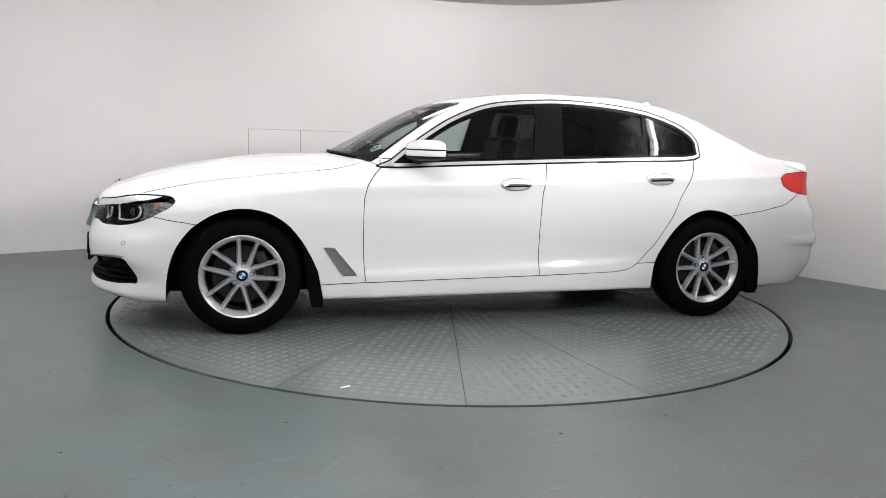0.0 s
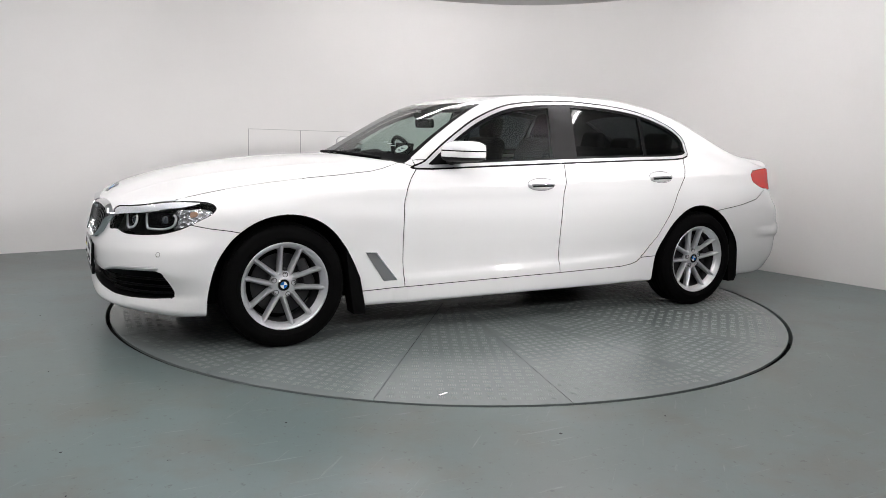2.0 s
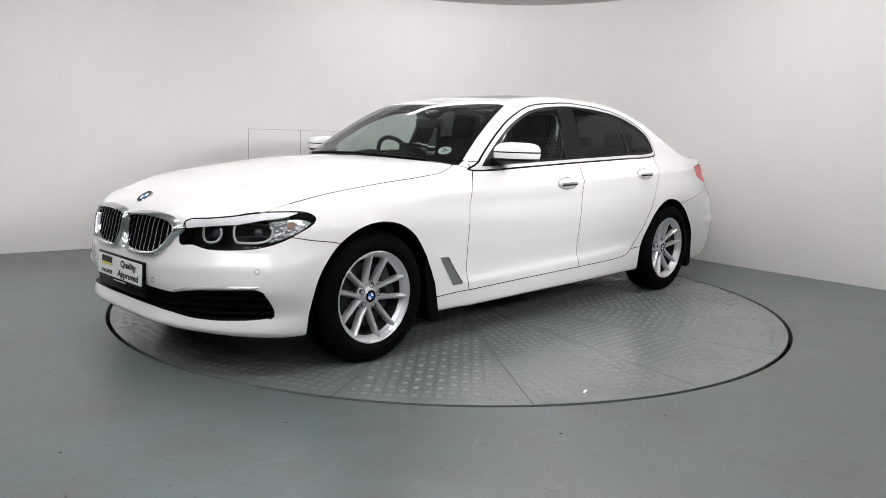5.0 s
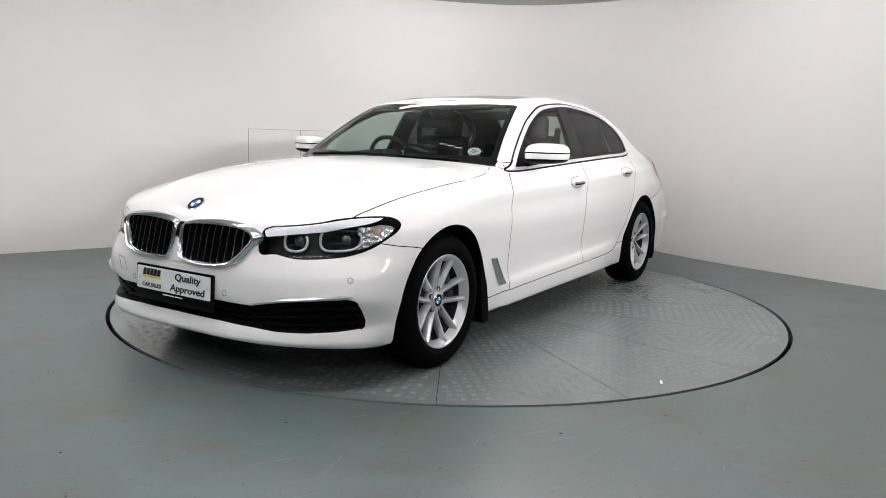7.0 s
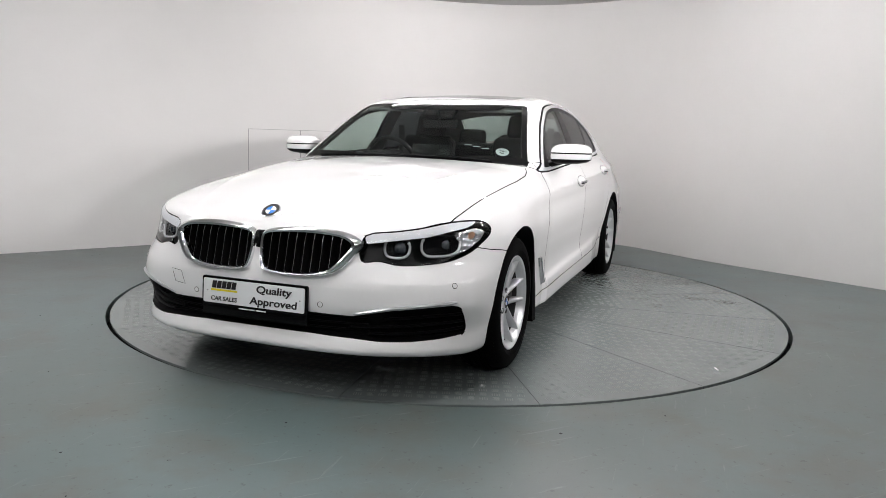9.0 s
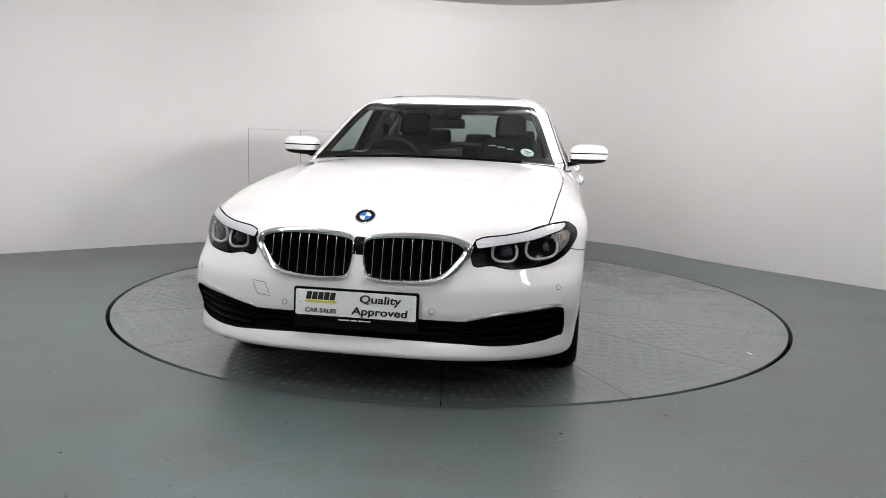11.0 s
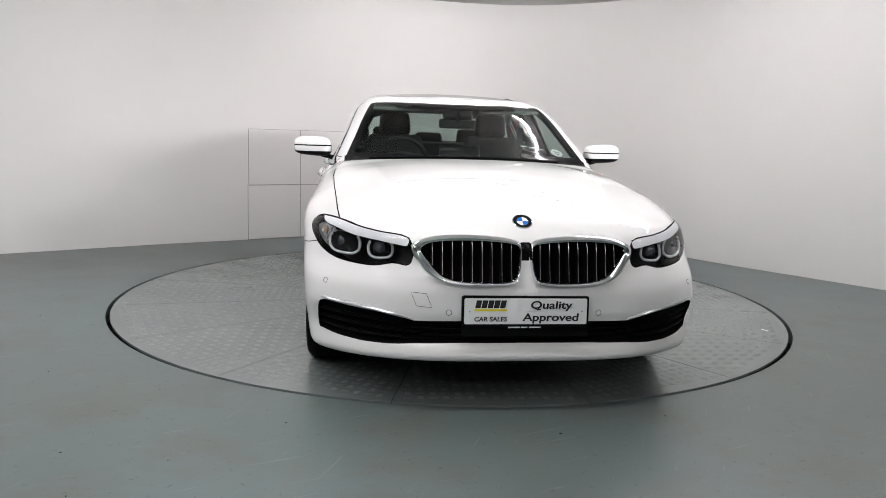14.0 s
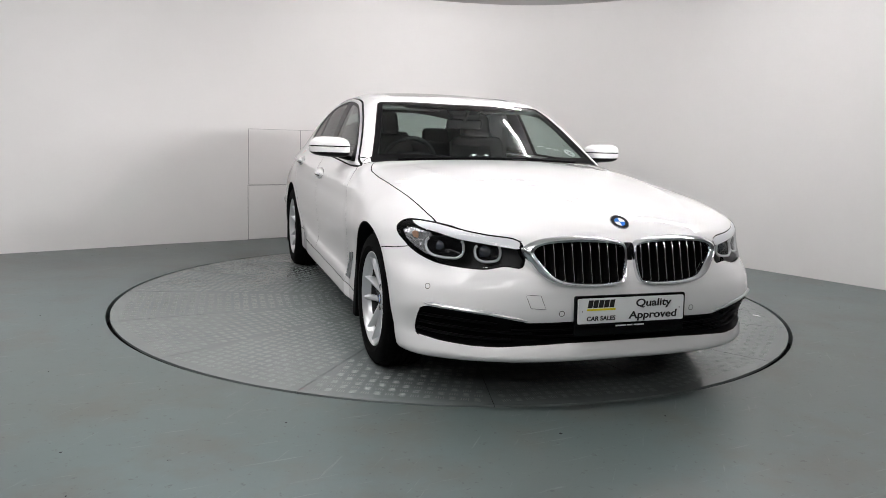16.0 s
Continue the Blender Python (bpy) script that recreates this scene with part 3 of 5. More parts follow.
DOOR_F = [(-0.692, 0.285), (-0.682, 0.42), (-0.677, 0.551), (-0.676, 0.68), (-0.680, 0.77), (-0.698, 0.843), (-0.737, 0.90), (-0.785, 0.947), (-0.79, 1.0),
          (-1.824, 1.05), (-1.824, 0.990), (-1.806, 0.92), (-1.781, 0.822), (-1.773, 0.70), (-1.771, 0.613), (-1.775, 0.45), (-1.781, 0.304)]
DOOR_R = [(-1.781, 0.304), (-1.775, 0.45), (-1.771, 0.613), (-1.773, 0.70), (-1.781, 0.822), (-1.806, 0.92), (-1.824, 0.990), (-1.824, 1.05), (-2.897, 1.09),
          (-2.897, 1.035), (-2.862, 0.973), (-2.795, 0.885), (-2.733, 0.795), (-2.677, 0.668), (-2.578, 0.502), (-2.500, 0.41), (-2.454, 0.365),
          (-2.425, 0.343), (-2.38, 0.328), (-2.297, 0.317)]
SILL = [(-0.40, 0.276), (-0.692, 0.285), (-1.781, 0.304), (-2.297, 0.317), (-2.38, 0.328), (-2.425, 0.343), (-2.461, 0.368), (-2.62, 0.374), (-2.62, 0.1), (-0.40, 0.1)]
LAMP = rounded([(-0.160, 0.722), (-0.030, 0.742), (0.069, 0.754), (0.214, 0.776), (0.352, 0.777), (0.410, 0.764), (0.432, 0.740), (0.412, 0.712),
                (0.366, 0.684), (0.302, 0.648), (0.206, 0.618), (0.108, 0.607), (-0.025, 0.604), (-0.090, 0.617), (-0.118, 0.622), (-0.182, 0.622)], 3)
HOOD = [(0.90, 0.0), (0.90, 0.5), (0.70, 0.64), (0.57, 0.742), (0.540, 0.762), (0.434, 0.772), (0.236, 0.782), (-0.025, 0.795), (-0.328, 0.803), (-0.517, 0.797),
        (-0.600, 0.782), (-0.660, 0.760), (-0.700, 0.735), (-0.715, 0.712), (-0.663, 0.58), (-0.60, 0.40), (-0.55, 0.2), (-0.527, 0.0), (-0.527, -0.1), (0.9, -0.1)]
SCREEN = [(-0.775, 0.740), (-0.957, 0.681), (-1.154, 0.626), (-1.330, 0.575), (-1.345, 0.550), (-1.315, 0.42), (-1.277, 0.273), (-1.250, 0.13), (-1.244, -0.1),
          (-0.530, -0.1), (-0.545, 0.13), (-0.571, 0.22), (-0.621, 0.36), (-0.69, 0.545)]
REAR_SCREEN = [(-2.98, -0.1), (-2.98, 0.2), (-3.02, 0.5), (-3.55, 0.60), (-3.62, 0.58), (-3.68, 0.4), (-3.70, -0.1)]
SUNROOF = [(-1.47, -0.1), (-1.47, 0.25), (-1.50, 0.42), (-1.55, 0.45), (-2.25, 0.45), (-2.30, 0.42), (-2.30, -0.1)]
INTAKE = [(-0.1, 0.396), (0.27, 0.396), (0.45, 0.392), (0.50, 0.402), (0.603, 0.420), (0.736, 0.431), (0.822, 0.436), (0.846, 0.425), (0.850, 0.39),
          (0.850, 0.33), (0.843, 0.298), (0.77, 0.287), (0.668, 0.282), (0.563, 0.284), (0.45, 0.294), (0.274, 0.302), (-0.1, 0.303)]
KIDNEY = rounded([(0.017, 0.700), (0.030, 0.722), (0.070, 0.734), (0.130, 0.741), (0.236, 0.746), (0.352, 0.740), (0.423, 0.725), (0.466, 0.699), (0.463, 0.663),
                  (0.440, 0.630), (0.410, 0.592), (0.356, 0.560), (0.264, 0.545), (0.149, 0.543), (0.068, 0.549), (0.034, 0.566), (0.020, 0.621)], 4)
KIDNEY_IN = rounded([(0.031, 0.690), (0.040, 0.705), (0.070, 0.712), (0.130, 0.717), (0.236, 0.720), (0.340, 0.716), (0.396, 0.706), (0.424, 0.686), (0.416, 0.662),
                     (0.396, 0.636), (0.372, 0.608), (0.335, 0.580), (0.262, 0.564), (0.149, 0.560), (0.078, 0.565), (0.048, 0.577), (0.035, 0.621)], 4)
TAIL_LAMP = [(-3.578, 0.926), (-3.632, 0.953), (-3.80, 0.967), (-4.2, 0.97), (-4.2, 0.80), (-3.789, 0.812), (-3.651, 0.838), (-3.582, 0.877)]

skin = Skin()
left = lambda m, n: (n[:, 1] > 0.12)
flank = lambda m, n: (n[:, 1] > 0.12) & (m[:, 0] < 0.45)
front = lambda m, n: (m[:, 0] > 0.35)
skin.region("side", ARCH_F, "none", lambda m, n: (m[:, 1] > 0.6))
skin.region("side", ARCH_R, "none", lambda m, n: (m[:, 1] > 0.6))
skin.region("side", DLO, "frame", lambda m, n: (m[:, 1] > 0.45) & (n[:, 1] > 0.2), 0.006, levels=((0.006, "trim"), (0.024, "frame")))
skin.region("side", [(-0.975, 0.9), (-1.00, 1.0), (-1.055, 1.12), (-1.10, 1.20), (-1.2, 1.45), (-1.82, 1.45), (-1.735, 0.9)], "in1", lambda m, n: n[:, 1] > 0.2, of=["frame"])
skin.region("side", [(-1.935, 0.9), (-2.0, 1.45), (-2.585, 1.45), (-2.51, 0.9)], "in2", lambda m, n: n[:, 1] > 0.2, of=["frame"])
skin.region("side", [(-2.538, 0.9), (-2.612, 1.45), (-3.1, 1.45), (-3.1, 0.9)], "in3", lambda m, n: n[:, 1] > 0.2, of=["frame"])
for k in ("1", "2", "3"):
    skin.region("side", DLO, "in" + k, lambda m, n: n[:, 1] > 0.2, of=["in" + k], levels=((0.0, "frame"), (0.040, "glass" + k)))
skin.region("top", SCREEN, "screen_edge", lambda m, n: (n[:, 2] > 0.2) & (m[:, 2] > 0.98), levels=((0.035, "screen"),))
skin.region("top", REAR_SCREEN, "rear_screen", lambda m, n: (n[:, 2] > 0.2) & (m[:, 2] > 0.98))
skin.region("top", SUNROOF, "sunroof", lambda m, n: (n[:, 2] > 0.6) & (m[:, 2] > 1.3), 0.008)
skin.region("front", KIDNEY, "kidney", lambda m, n: (m[:, 0] > 0.7))
skin.region("front", INTAKE, "intake", lambda m, n: (m[:, 0] > 0.45) & (n[:, 0] > 0.1))
skin.region("corner", LAMP, "lamp", lambda m, n: (m[:, 0] > 0.25) & (m[:, 1] > 0.38) & (n[:, 2] > -0.4), 0.0045, of=["body"])
skin.region("corner", [(-0.162, 0.75), (-0.03, 0.78), (0.069, 0.79), (0.214, 0.80), (0.33, 0.80), (0.352, 0.770), (0.29, 0.752), (0.20, 0.738), (0.10, 0.718), (-0.03, 0.706), (-0.158, 0.690)], "lamp_b", of=["lamp"])
skin.region("corner", [(0.245, 0.738), (0.30, 0.748), (0.35, 0.762), (0.405, 0.752), (0.420, 0.738), (0.39, 0.702), (0.33, 0.670), (0.27, 0.648), (0.232, 0.640), (0.240, 0.69)], "lamp_f", of=["lamp"])
skin.region("corner", rounded([(0.315, 0.705), (0.350, 0.712), (0.352, 0.738), (0.322, 0.736)], 4), "lamp_a", of=["lamp_f"])
skin.region("top", HOOD, "hood", lambda m, n: (n[:, 2] > 0.25) & (m[:, 2] > 0.70) & (m[:, 2] < 1.05), 0.005, of=["body"])
COWL = [(-0.790, 0.745), (-0.69, 0.545), (-0.621, 0.36), (-0.571, 0.22), (-0.545, 0.13), (-0.530, -0.1), (-0.500, -0.1), (-0.515, 0.13), (-0.540, 0.22), (-0.585, 0.40), (-0.650, 0.58), (-0.702, 0.712), (-0.730, 0.748)]
skin.region("top", COWL, "screen_edge", lambda m, n: (n[:, 2] > 0.2) & (m[:, 2] > 0.95), of=["body"])
skin.region("side", SILL, "sill", left, 0.0045, of=["body"])
skin.region("side", DOOR_F, "door1", left, 0.0045, of=["body"])
skin.region("side", DOOR_R, "door2", left, 0.0045, of=["body"])
skin.region("side", TAIL_LAMP, "tail", lambda m, n: (m[:, 1] > 0.35) & (m[:, 0] < -3.4), 0.005, of=["body"])
skin.region("side", [(-0.60, 1.10), (0.60, 1.10), (0.60, 0.70), (0.459, 0.664), (0.388, 0.650), (0.294, 0.638), (0.2, 0.62),
                     (-0.3, 0.2), (-0.692, 0.285), (-0.682, 0.42), (-0.677, 0.551), (-0.676, 0.68), (-0.680, 0.77), (-0.698, 0.843), (-0.737, 0.90), (-0.785, 0.947), (-0.79, 0.955), (-0.69, 1.0)],
            "fender", lambda m, n: (n[:, 1] > 0.15) & (m[:, 1] > 0.7), 0.004, of=["body"])
skin.region("side", [(0.40, 0.1), (0.294, 0.638), (0.388, 0.650), (0.459, 0.664), (0.60, 0.72), (0.6, 0.8), (1.2, 0.8), (1.2, 0.1)], "bumper1", lambda m, n: m[:, 0] > 0.2, of=["body"])
skin.region("side", [(-3.10, 0.676), (-3.363, 0.712), (-3.570, 0.751), (-3.703, 0.813), (-3.72, 0.84), (-4.4, 0.84), (-4.4, 0.1), (-3.2, 0.1)], "bumper2", lambda m, n: m[:, 0] < -3.0, 0.0045, of=["body"])
skin.region("top", [(-3.64, -0.1), (-3.64, 0.60), (-3.70, 0.70), (-4.4, 0.70), (-4.4, -0.1)], "boot", lambda m, n: (n[:, 2] > 0.3) & (m[:, 2] > 0.9), 0.0045, of=["body"])
m_, n_ = skin.mids()
skin.label[(n_[:, 2] < -0.97) & (m_[:, 2] < 0.24) & np.isin(skin.label.astype(str), ["body", "sill", "bumper1", "bumper2"])] = "under"


def carpart(name, label, mat, **k):
    ob = panel(skin, name, label, mat, car, **k)
    ob.location = OFF
    return ob


def add(name, bm, mat, parent=None, text="", at=None, smooth=True):
    ob = part(name, bm, mat, parent or car, text, smooth)
    if parent is None:
        ob.location = OFF
    if at is not None:
        ob.location = ob.location + Vector(at)
    return ob


carpart("body", "body", PAINT, text="glossy white painted roof and rear quarters")
carpart("hood", "hood", PAINT)
carpart("front_bumper", "bumper1", PAINT)
carpart("rear_bumper", "bumper2", PAINT)
carpart("boot_lid", "boot", PAINT)
carpart("sunroof", "sunroof", GLOSSBLACK, inset=0.004, text="dark glass sunroof panel")
carpart("windscreen", "screen", CLEAR, text="clear laminated windscreen with black border")
carpart("windscreen_border", "screen_edge", GLOSSBLACK)
carpart("rear_window", "rear_screen", REARGLASS)
carpart("underbody", "under", BLACK, inset=0.004)
carpart("panel_gap", "gap", GAP, inset=0.006, text="dark joints between the body panels")
carpart("grille_backing", "kidney", GAP, shift=(-0.06, 0, 0))
carpart("lower_intake", "intake", BLACK, shift=(-0.055, 0, 0), text="black plastic lower air intake")
for s in (1, -1):
    carpart("front_fender", "fender", PAINT, sides=(s,))
    carpart("front_door", "door1", PAINT, sides=(s,))
    carpart("rear_door", "door2", PAINT, sides=(s,))
    carpart("sill", "sill", PAINT, sides=(s,))
    carpart("window_frame", "frame", FRAMEBLACK, sides=(s,), inset=0.002, text="gloss black window frame and pillar trim")
    carpart("window_trim", "trim", TRIM, sides=(s,), inset=-0.002, text="satin chrome window surround")
    carpart("front_side_window", "glass1", CLEAR, sides=(s,), inset=0.004)
    carpart("rear_side_window", "glass2", TINTED, sides=(s,), inset=0.004, text="dark tinted side window")
    carpart("quarter_window", "glass3", TINTED, sides=(s,), inset=0.004, text="dark tinted quarter window")
    carpart("tail_lamp", "tail", RED, sides=(s,), text="red tail lamp lens")


def dense(poly, step=0.02, keep=None):
    out = []
    for (ax, ay), (bx, by) in zip(poly, poly[1:] + poly[:1]):
        k = max(1, int(math.hypot(bx - ax, by - ay) / step))
        out += [(ax + (bx - ax) * i / k, ay + (by - ay) * i / k) for i in range(k)]
    return out


# wheel housings: a liner round each arch and an inner panel
for arch in (ARCH_F, ARCH_R):
    for s in (1, -1):
        bm = bmesh.new()
        pts = [p for p in arch if p[1] > 0.17]
        loops = [[bm.verts.new((x, s * (on_side(x, max(z, 0.2)) + dy if dy else 0.58), z)) for x, z in pts] for dy in (-0.002, -0.03, 0)]
        for a, b in zip(loops, loops[1:]):
            for i in range(len(pts) - 1):
                bm.faces.new((a[i], a[i + 1], b[i + 1], b[i]))
        bm.faces.new(loops[-1])
        add("wheel_housing", bm, BLACK)

# lower intake: a lip round it, slats across it and a bright strip above it
for s in (1, -1):
    lip = [p for p in dense(INTAKE, 0.03) if p[0] >= 0]
    bm = bmesh.new()
    cols = []
    for y, z in lip:
        x = on_front(y, z)
        cols.append((bm.verts.new((x, s * y, z)), bm.verts.new((x - 0.06, s * y * 0.995, z + (0.346 - z) * 0.12))))
    for (a, b), (c, d) in zip(cols, cols[1:]):
        if (a.co - c.co).length < 0.09:
            bm.faces.new((a, c, d, b))
    add("intake_lip", bm, BLACK)
    for k, (f, y0) in enumerate(((0.30, 0.56), (0.56, 0.42), (0.80, 0.50))):
        pts = []
        for i in range(18):
            y = y0 + (0.835 - y0) * i / 17
            zt = np.interp(y, [0.45, 0.603, 0.736, 0.83], [0.392, 0.420, 0.431, 0.430])
            zb = np.interp(y, [0.45, 0.563, 0.668, 0.77, 0.843], [0.294, 0.284, 0.282, 0.287, 0.298])
            z = zt + (zb - zt) * f
            pts.append((on_front(y, z) - 0.028, s * y, z))
        add("intake_slat", tube_bm(pts, 0.013, 6, flat=0.45), BLACK)
    pts = []
    for i in range(22):
        y = 0.455 + (0.832 - 0.455) * i / 21
        z = np.interp(y, [0.45, 0.50, 0.603, 0.736, 0.83], [0.398, 0.411, 0.429, 0.441, 0.447])
        pts.append((on_front(y, z) - 0.001, s * y, z))
    add("intake_trim", tube_bm(pts, [0.003] + [0.006] * 3 + [0.0105] * 17 + [0.005], 8, flat=0.75), SATIN, text="satin chrome strip over the air intake")
bars = []
for z in (0.325, 0.35, 0.375):
    bars.append(tube_bm([(on_front(abs(y), z) - 0.035, y, z) for y in np.linspace(-0.5, 0.5, 25)], 0.008, 6, flat=0.5))
for k, b in enumerate(bars):
    add("intake_slat", b, BLACK)

# kidney grille
def resample(poly, n):
    p = np.array(poly + poly[:1])
    d = np.concatenate([[0], np.cumsum(np.hypot(*np.diff(p, axis=0).T))])
    u = np.linspace(0, d[-1], n, endpoint=False)
    return np.stack([np.interp(u, d, p[:, 0]), np.interp(u, d, p[:, 1])], 1)


ko, ki = resample(KIDNEY, 96), resample(KIDNEY_IN, 96)
for s in (1, -1):
    grille = new("grille")
    grille.parent, grille.location = car, OFF
    grille["label"] = "chrome-framed kidney grille"
    bm = bmesh.new()
    rows = []
    for f, dx in ((-0.04, -0.012), (0.0, 0.008), (0.18, 0.020), (0.45, 0.026), (0.8, 0.020), (1.0, 0.008), (1.02, -0.05)):
        q = ko * (1 - f) + ki * f
        rows.append([bm.verts.new((on_front(y, z) + dx, s * y, z)) for y, z in q])
    for a, b in zip(rows, rows[1:]):
        for i in range(96):
            bm.faces.new((a[i], a[(i + 1) % 96], b[(i + 1) % 96], b[i]))
    ob = part("grille_frame", bm, CHROME, grille, "polished chrome frame")
    for k in range(9):
        y = 0.060 + 0.0405 * k
        zs = []
        for (ay, az), (by, bz) in zip(ki, np.roll(ki, -1, 0)):
            if (ay - y) * (by - y) < 0:
                zs.append(az + (bz - az) * (y - ay) / (by - ay))
        if len(zs) < 2:
            continue
        z0, z1 = min(zs), max(zs)
        bm = bmesh.new()
        cols = []
        for i in range(9):
            z = z0 + (z1 - z0) * i / 8
            x = on_front(y, z)
            cols.append([bm.verts.new((x + dx, s * (y + dy), z)) for dx, dy in ((-0.045, -0.003), (0.0, -0.0018), (0.003, -0.0012), (0.003, 0.0012), (0.0, 0.0018), (-0.045, 0.003))])
        for a, b in zip(cols, cols[1:]):
            for i in range(5):
                bm.faces.new((a[i], a[i + 1], b[i + 1], b[i]))
        for f in bm.faces:
            f.material_index = 0
        slat = part("grille_slat", bm, [GAP, SLAT], grille)
        for pl in slat.data.polygons:
            c = pl.center
            pl.material_index = 1 if c.x > on_front(abs(c.y), c.z) - 0.006 else 0

# black bridge between the two kidneys
add("grille_bridge", box_bm(0.05, 0.046, 0.09, pose(0.820, 0, 0.672, 0, -10), 0.008), GLOSSBLACK)


# number plate and its holder
def words(text, size, width=None):
    cu = bpy.data.curves.new("words", "FONT")
    cu.body, cu.size, cu.align_x, cu.align_y, cu.extrude = text, size, "CENTER", "CENTER", 0.0006
    cu.offset = size * 0.022
    tmp = bpy.data.objects.new("words", cu)
    scene.collection.objects.link(tmp)
    bpy.context.view_layer.update()
    me = bpy.data.meshes.new_from_object(tmp.evaluated_get(bpy.context.evaluated_depsgraph_get()))
    bpy.data.objects.remove(tmp)
    if width:
        xs = [v.co.x for v in me.vertices]
        k = width / (max(xs) - min(xs))
        for v in me.vertices:
            v.co.x *= k
    return me


PLATE_POSE = Matrix.Translation((0.893, 0, 0.4425)) @ Matrix.Rotation(radians(90), 4, "Z") @ Matrix.Rotation(radians(87), 4, "X")
plate = new("number_plate")
plate.parent, plate.matrix_local = car, Matrix.Translation(OFF) @ PLATE_POSE
plate["label"] = "white show plate in a black holder"


def round_rect(w, h, r, n=5):
    out = []
    for cx, cy, a0 in ((w / 2 - r, h / 2 - r, 0), (-w / 2 + r, h / 2 - r, 90), (-w / 2 + r, -h / 2 + r, 180), (w / 2 - r, -h / 2 + r, 270)):
        out += [(cx + r * math.cos(radians(a0 + 90 * i / n)), cy + r * math.sin(radians(a0 + 90 * i / n))) for i in range(n + 1)]
    return out


part("plate_holder", prism_bm(round_rect(0.532, 0.128, 0.010), 0.014, pose(0, 0, -0.012), 0.003), GLOSSBLACK, plate)
part("plate_holder", prism_bm(round_rect(0.530, 0.06, 0.006), 0.014, pose(0, -0.075, -0.018), 0.003), GLOSSBLACK, plate)
part("plate_panel", prism_bm(round_rect(0.512, 0.106, 0.007), 0.004, pose(0, 0.001, 0.001)), PLATE, plate)
for text, x, y, size, w in (("CAR SALES", -0.147, -0.032, 0.026, 0.135), ("Quality", 0.105, 0.026, 0.044, 0.175), ("Approved", 0.105, -0.025, 0.044, 0.235)):
    me = words(text, size, w)
    ob = put("lettering", me, INK, plate, smooth=False)
    ob.location = (x, y, 0.0062)
    for v in me.vertices:
        v.co.x += v.co.y * 0.10
for i in range(5):
    bar = box_bm(0.022, 0.032, 0.001, pose(-0.198 + 0.0255 * i, 0.030, 0.0058), 0.0)
    for v in bar.verts:
        v.co.x += (v.co.y - 0.03) * 0.2
    part("brand_bar", bar, INK, plate, smooth=False)
part("underline", box_bm(0.135, 0.008, 0.001, pose(-0.147, 0.006, 0.0058)), YELLOW, plate, "yellow underline")
for i, (x, w) in enumerate(((-0.048, 0.05), (-0.005, 0.026), (0.040, 0.05))):
    part("brand_bar", box_bm(w, 0.006, 0.001, pose(x, -0.066, 0.0002)), PLATE, plate, smooth=False)
for x in (-0.235, 0.235):
    part("screw", lathe_bm([(0.0, 0.0065), (0.0025, 0.0065), (0.0025, 0.004)], 10, "Z", pose(x, 0, 0)), DARKALLOY, plate)


# round badge in blue and white quarters
def badge(parent, m, r, name="badge"):
    ob = new(name)
    ob.parent, ob.matrix_local = parent, m
    part("badge_ring", lathe_bm([(r, -0.004), (r, 0.003), (r * 0.96, 0.0045), (r * 0.62, 0.0045), (r * 0.6, 0.003), (0.0005, 0.003)], 40, "Z"), FRAMEBLACK, ob)
    part("badge_rim", lathe_bm([(r * 1.06, -0.004), (r * 1.06, 0.003), (r * 0.97, 0.005), (r * 0.97, 0.003)], 40, "Z"), CHROME, ob)
    for q in range(4):
        pts = [(0, 0)] + [(r * 0.60 * math.cos(radians(90 * q + 90 * i / 8)), r * 0.60 * math.sin(radians(90 * q + 90 * i / 8))) for i in range(9)]
        part("badge_quarter", prism_bm(pts, 0.0015, pose(0, 0, 0.003)), BLUE if q % 2 else WHITE, ob)
    return ob


zb = on_top(0.755, 0.0)
badge(car, Matrix.Translation(OFF) @ Matrix.Translation((0.757, 0, zb + 0.001)) @ Matrix.Rotation(radians(36), 4, "Y") @ Matrix.Rotation(radians(90), 4, "Z"), 0.041)


# headlamps
HOUSING = material("lamp_housing", (0.006, 0.006, 0.007), 0.3)
BROW = material("lamp_reflector", (0.82, 0.83, 0.84), 0.3)
FACET = material("lamp_facets", (0.55, 0.56, 0.57), 0.22, 0.8)
cells = node(FACET, "ShaderNodeTexVoronoi", Scale=48.0)
pos = node(FACET, "ShaderNodeTexCoord")
relief = node(FACET, "ShaderNodeBump", Strength=0.45, Distance=0.006)
link(FACET, pos, "Object", cells, "Vector"), link(FACET, cells, "Distance", relief, "Height"), link(FACET, relief, "Normal", FACET.node_tree.nodes["Principled BSDF"], "Normal")
DRL = material("light_guide", (0.55, 0.56, 0.57), 0.25)
PROJ = material("projector_glass", (0.03, 0.035, 0.045), 0.03, 0, 1.0)
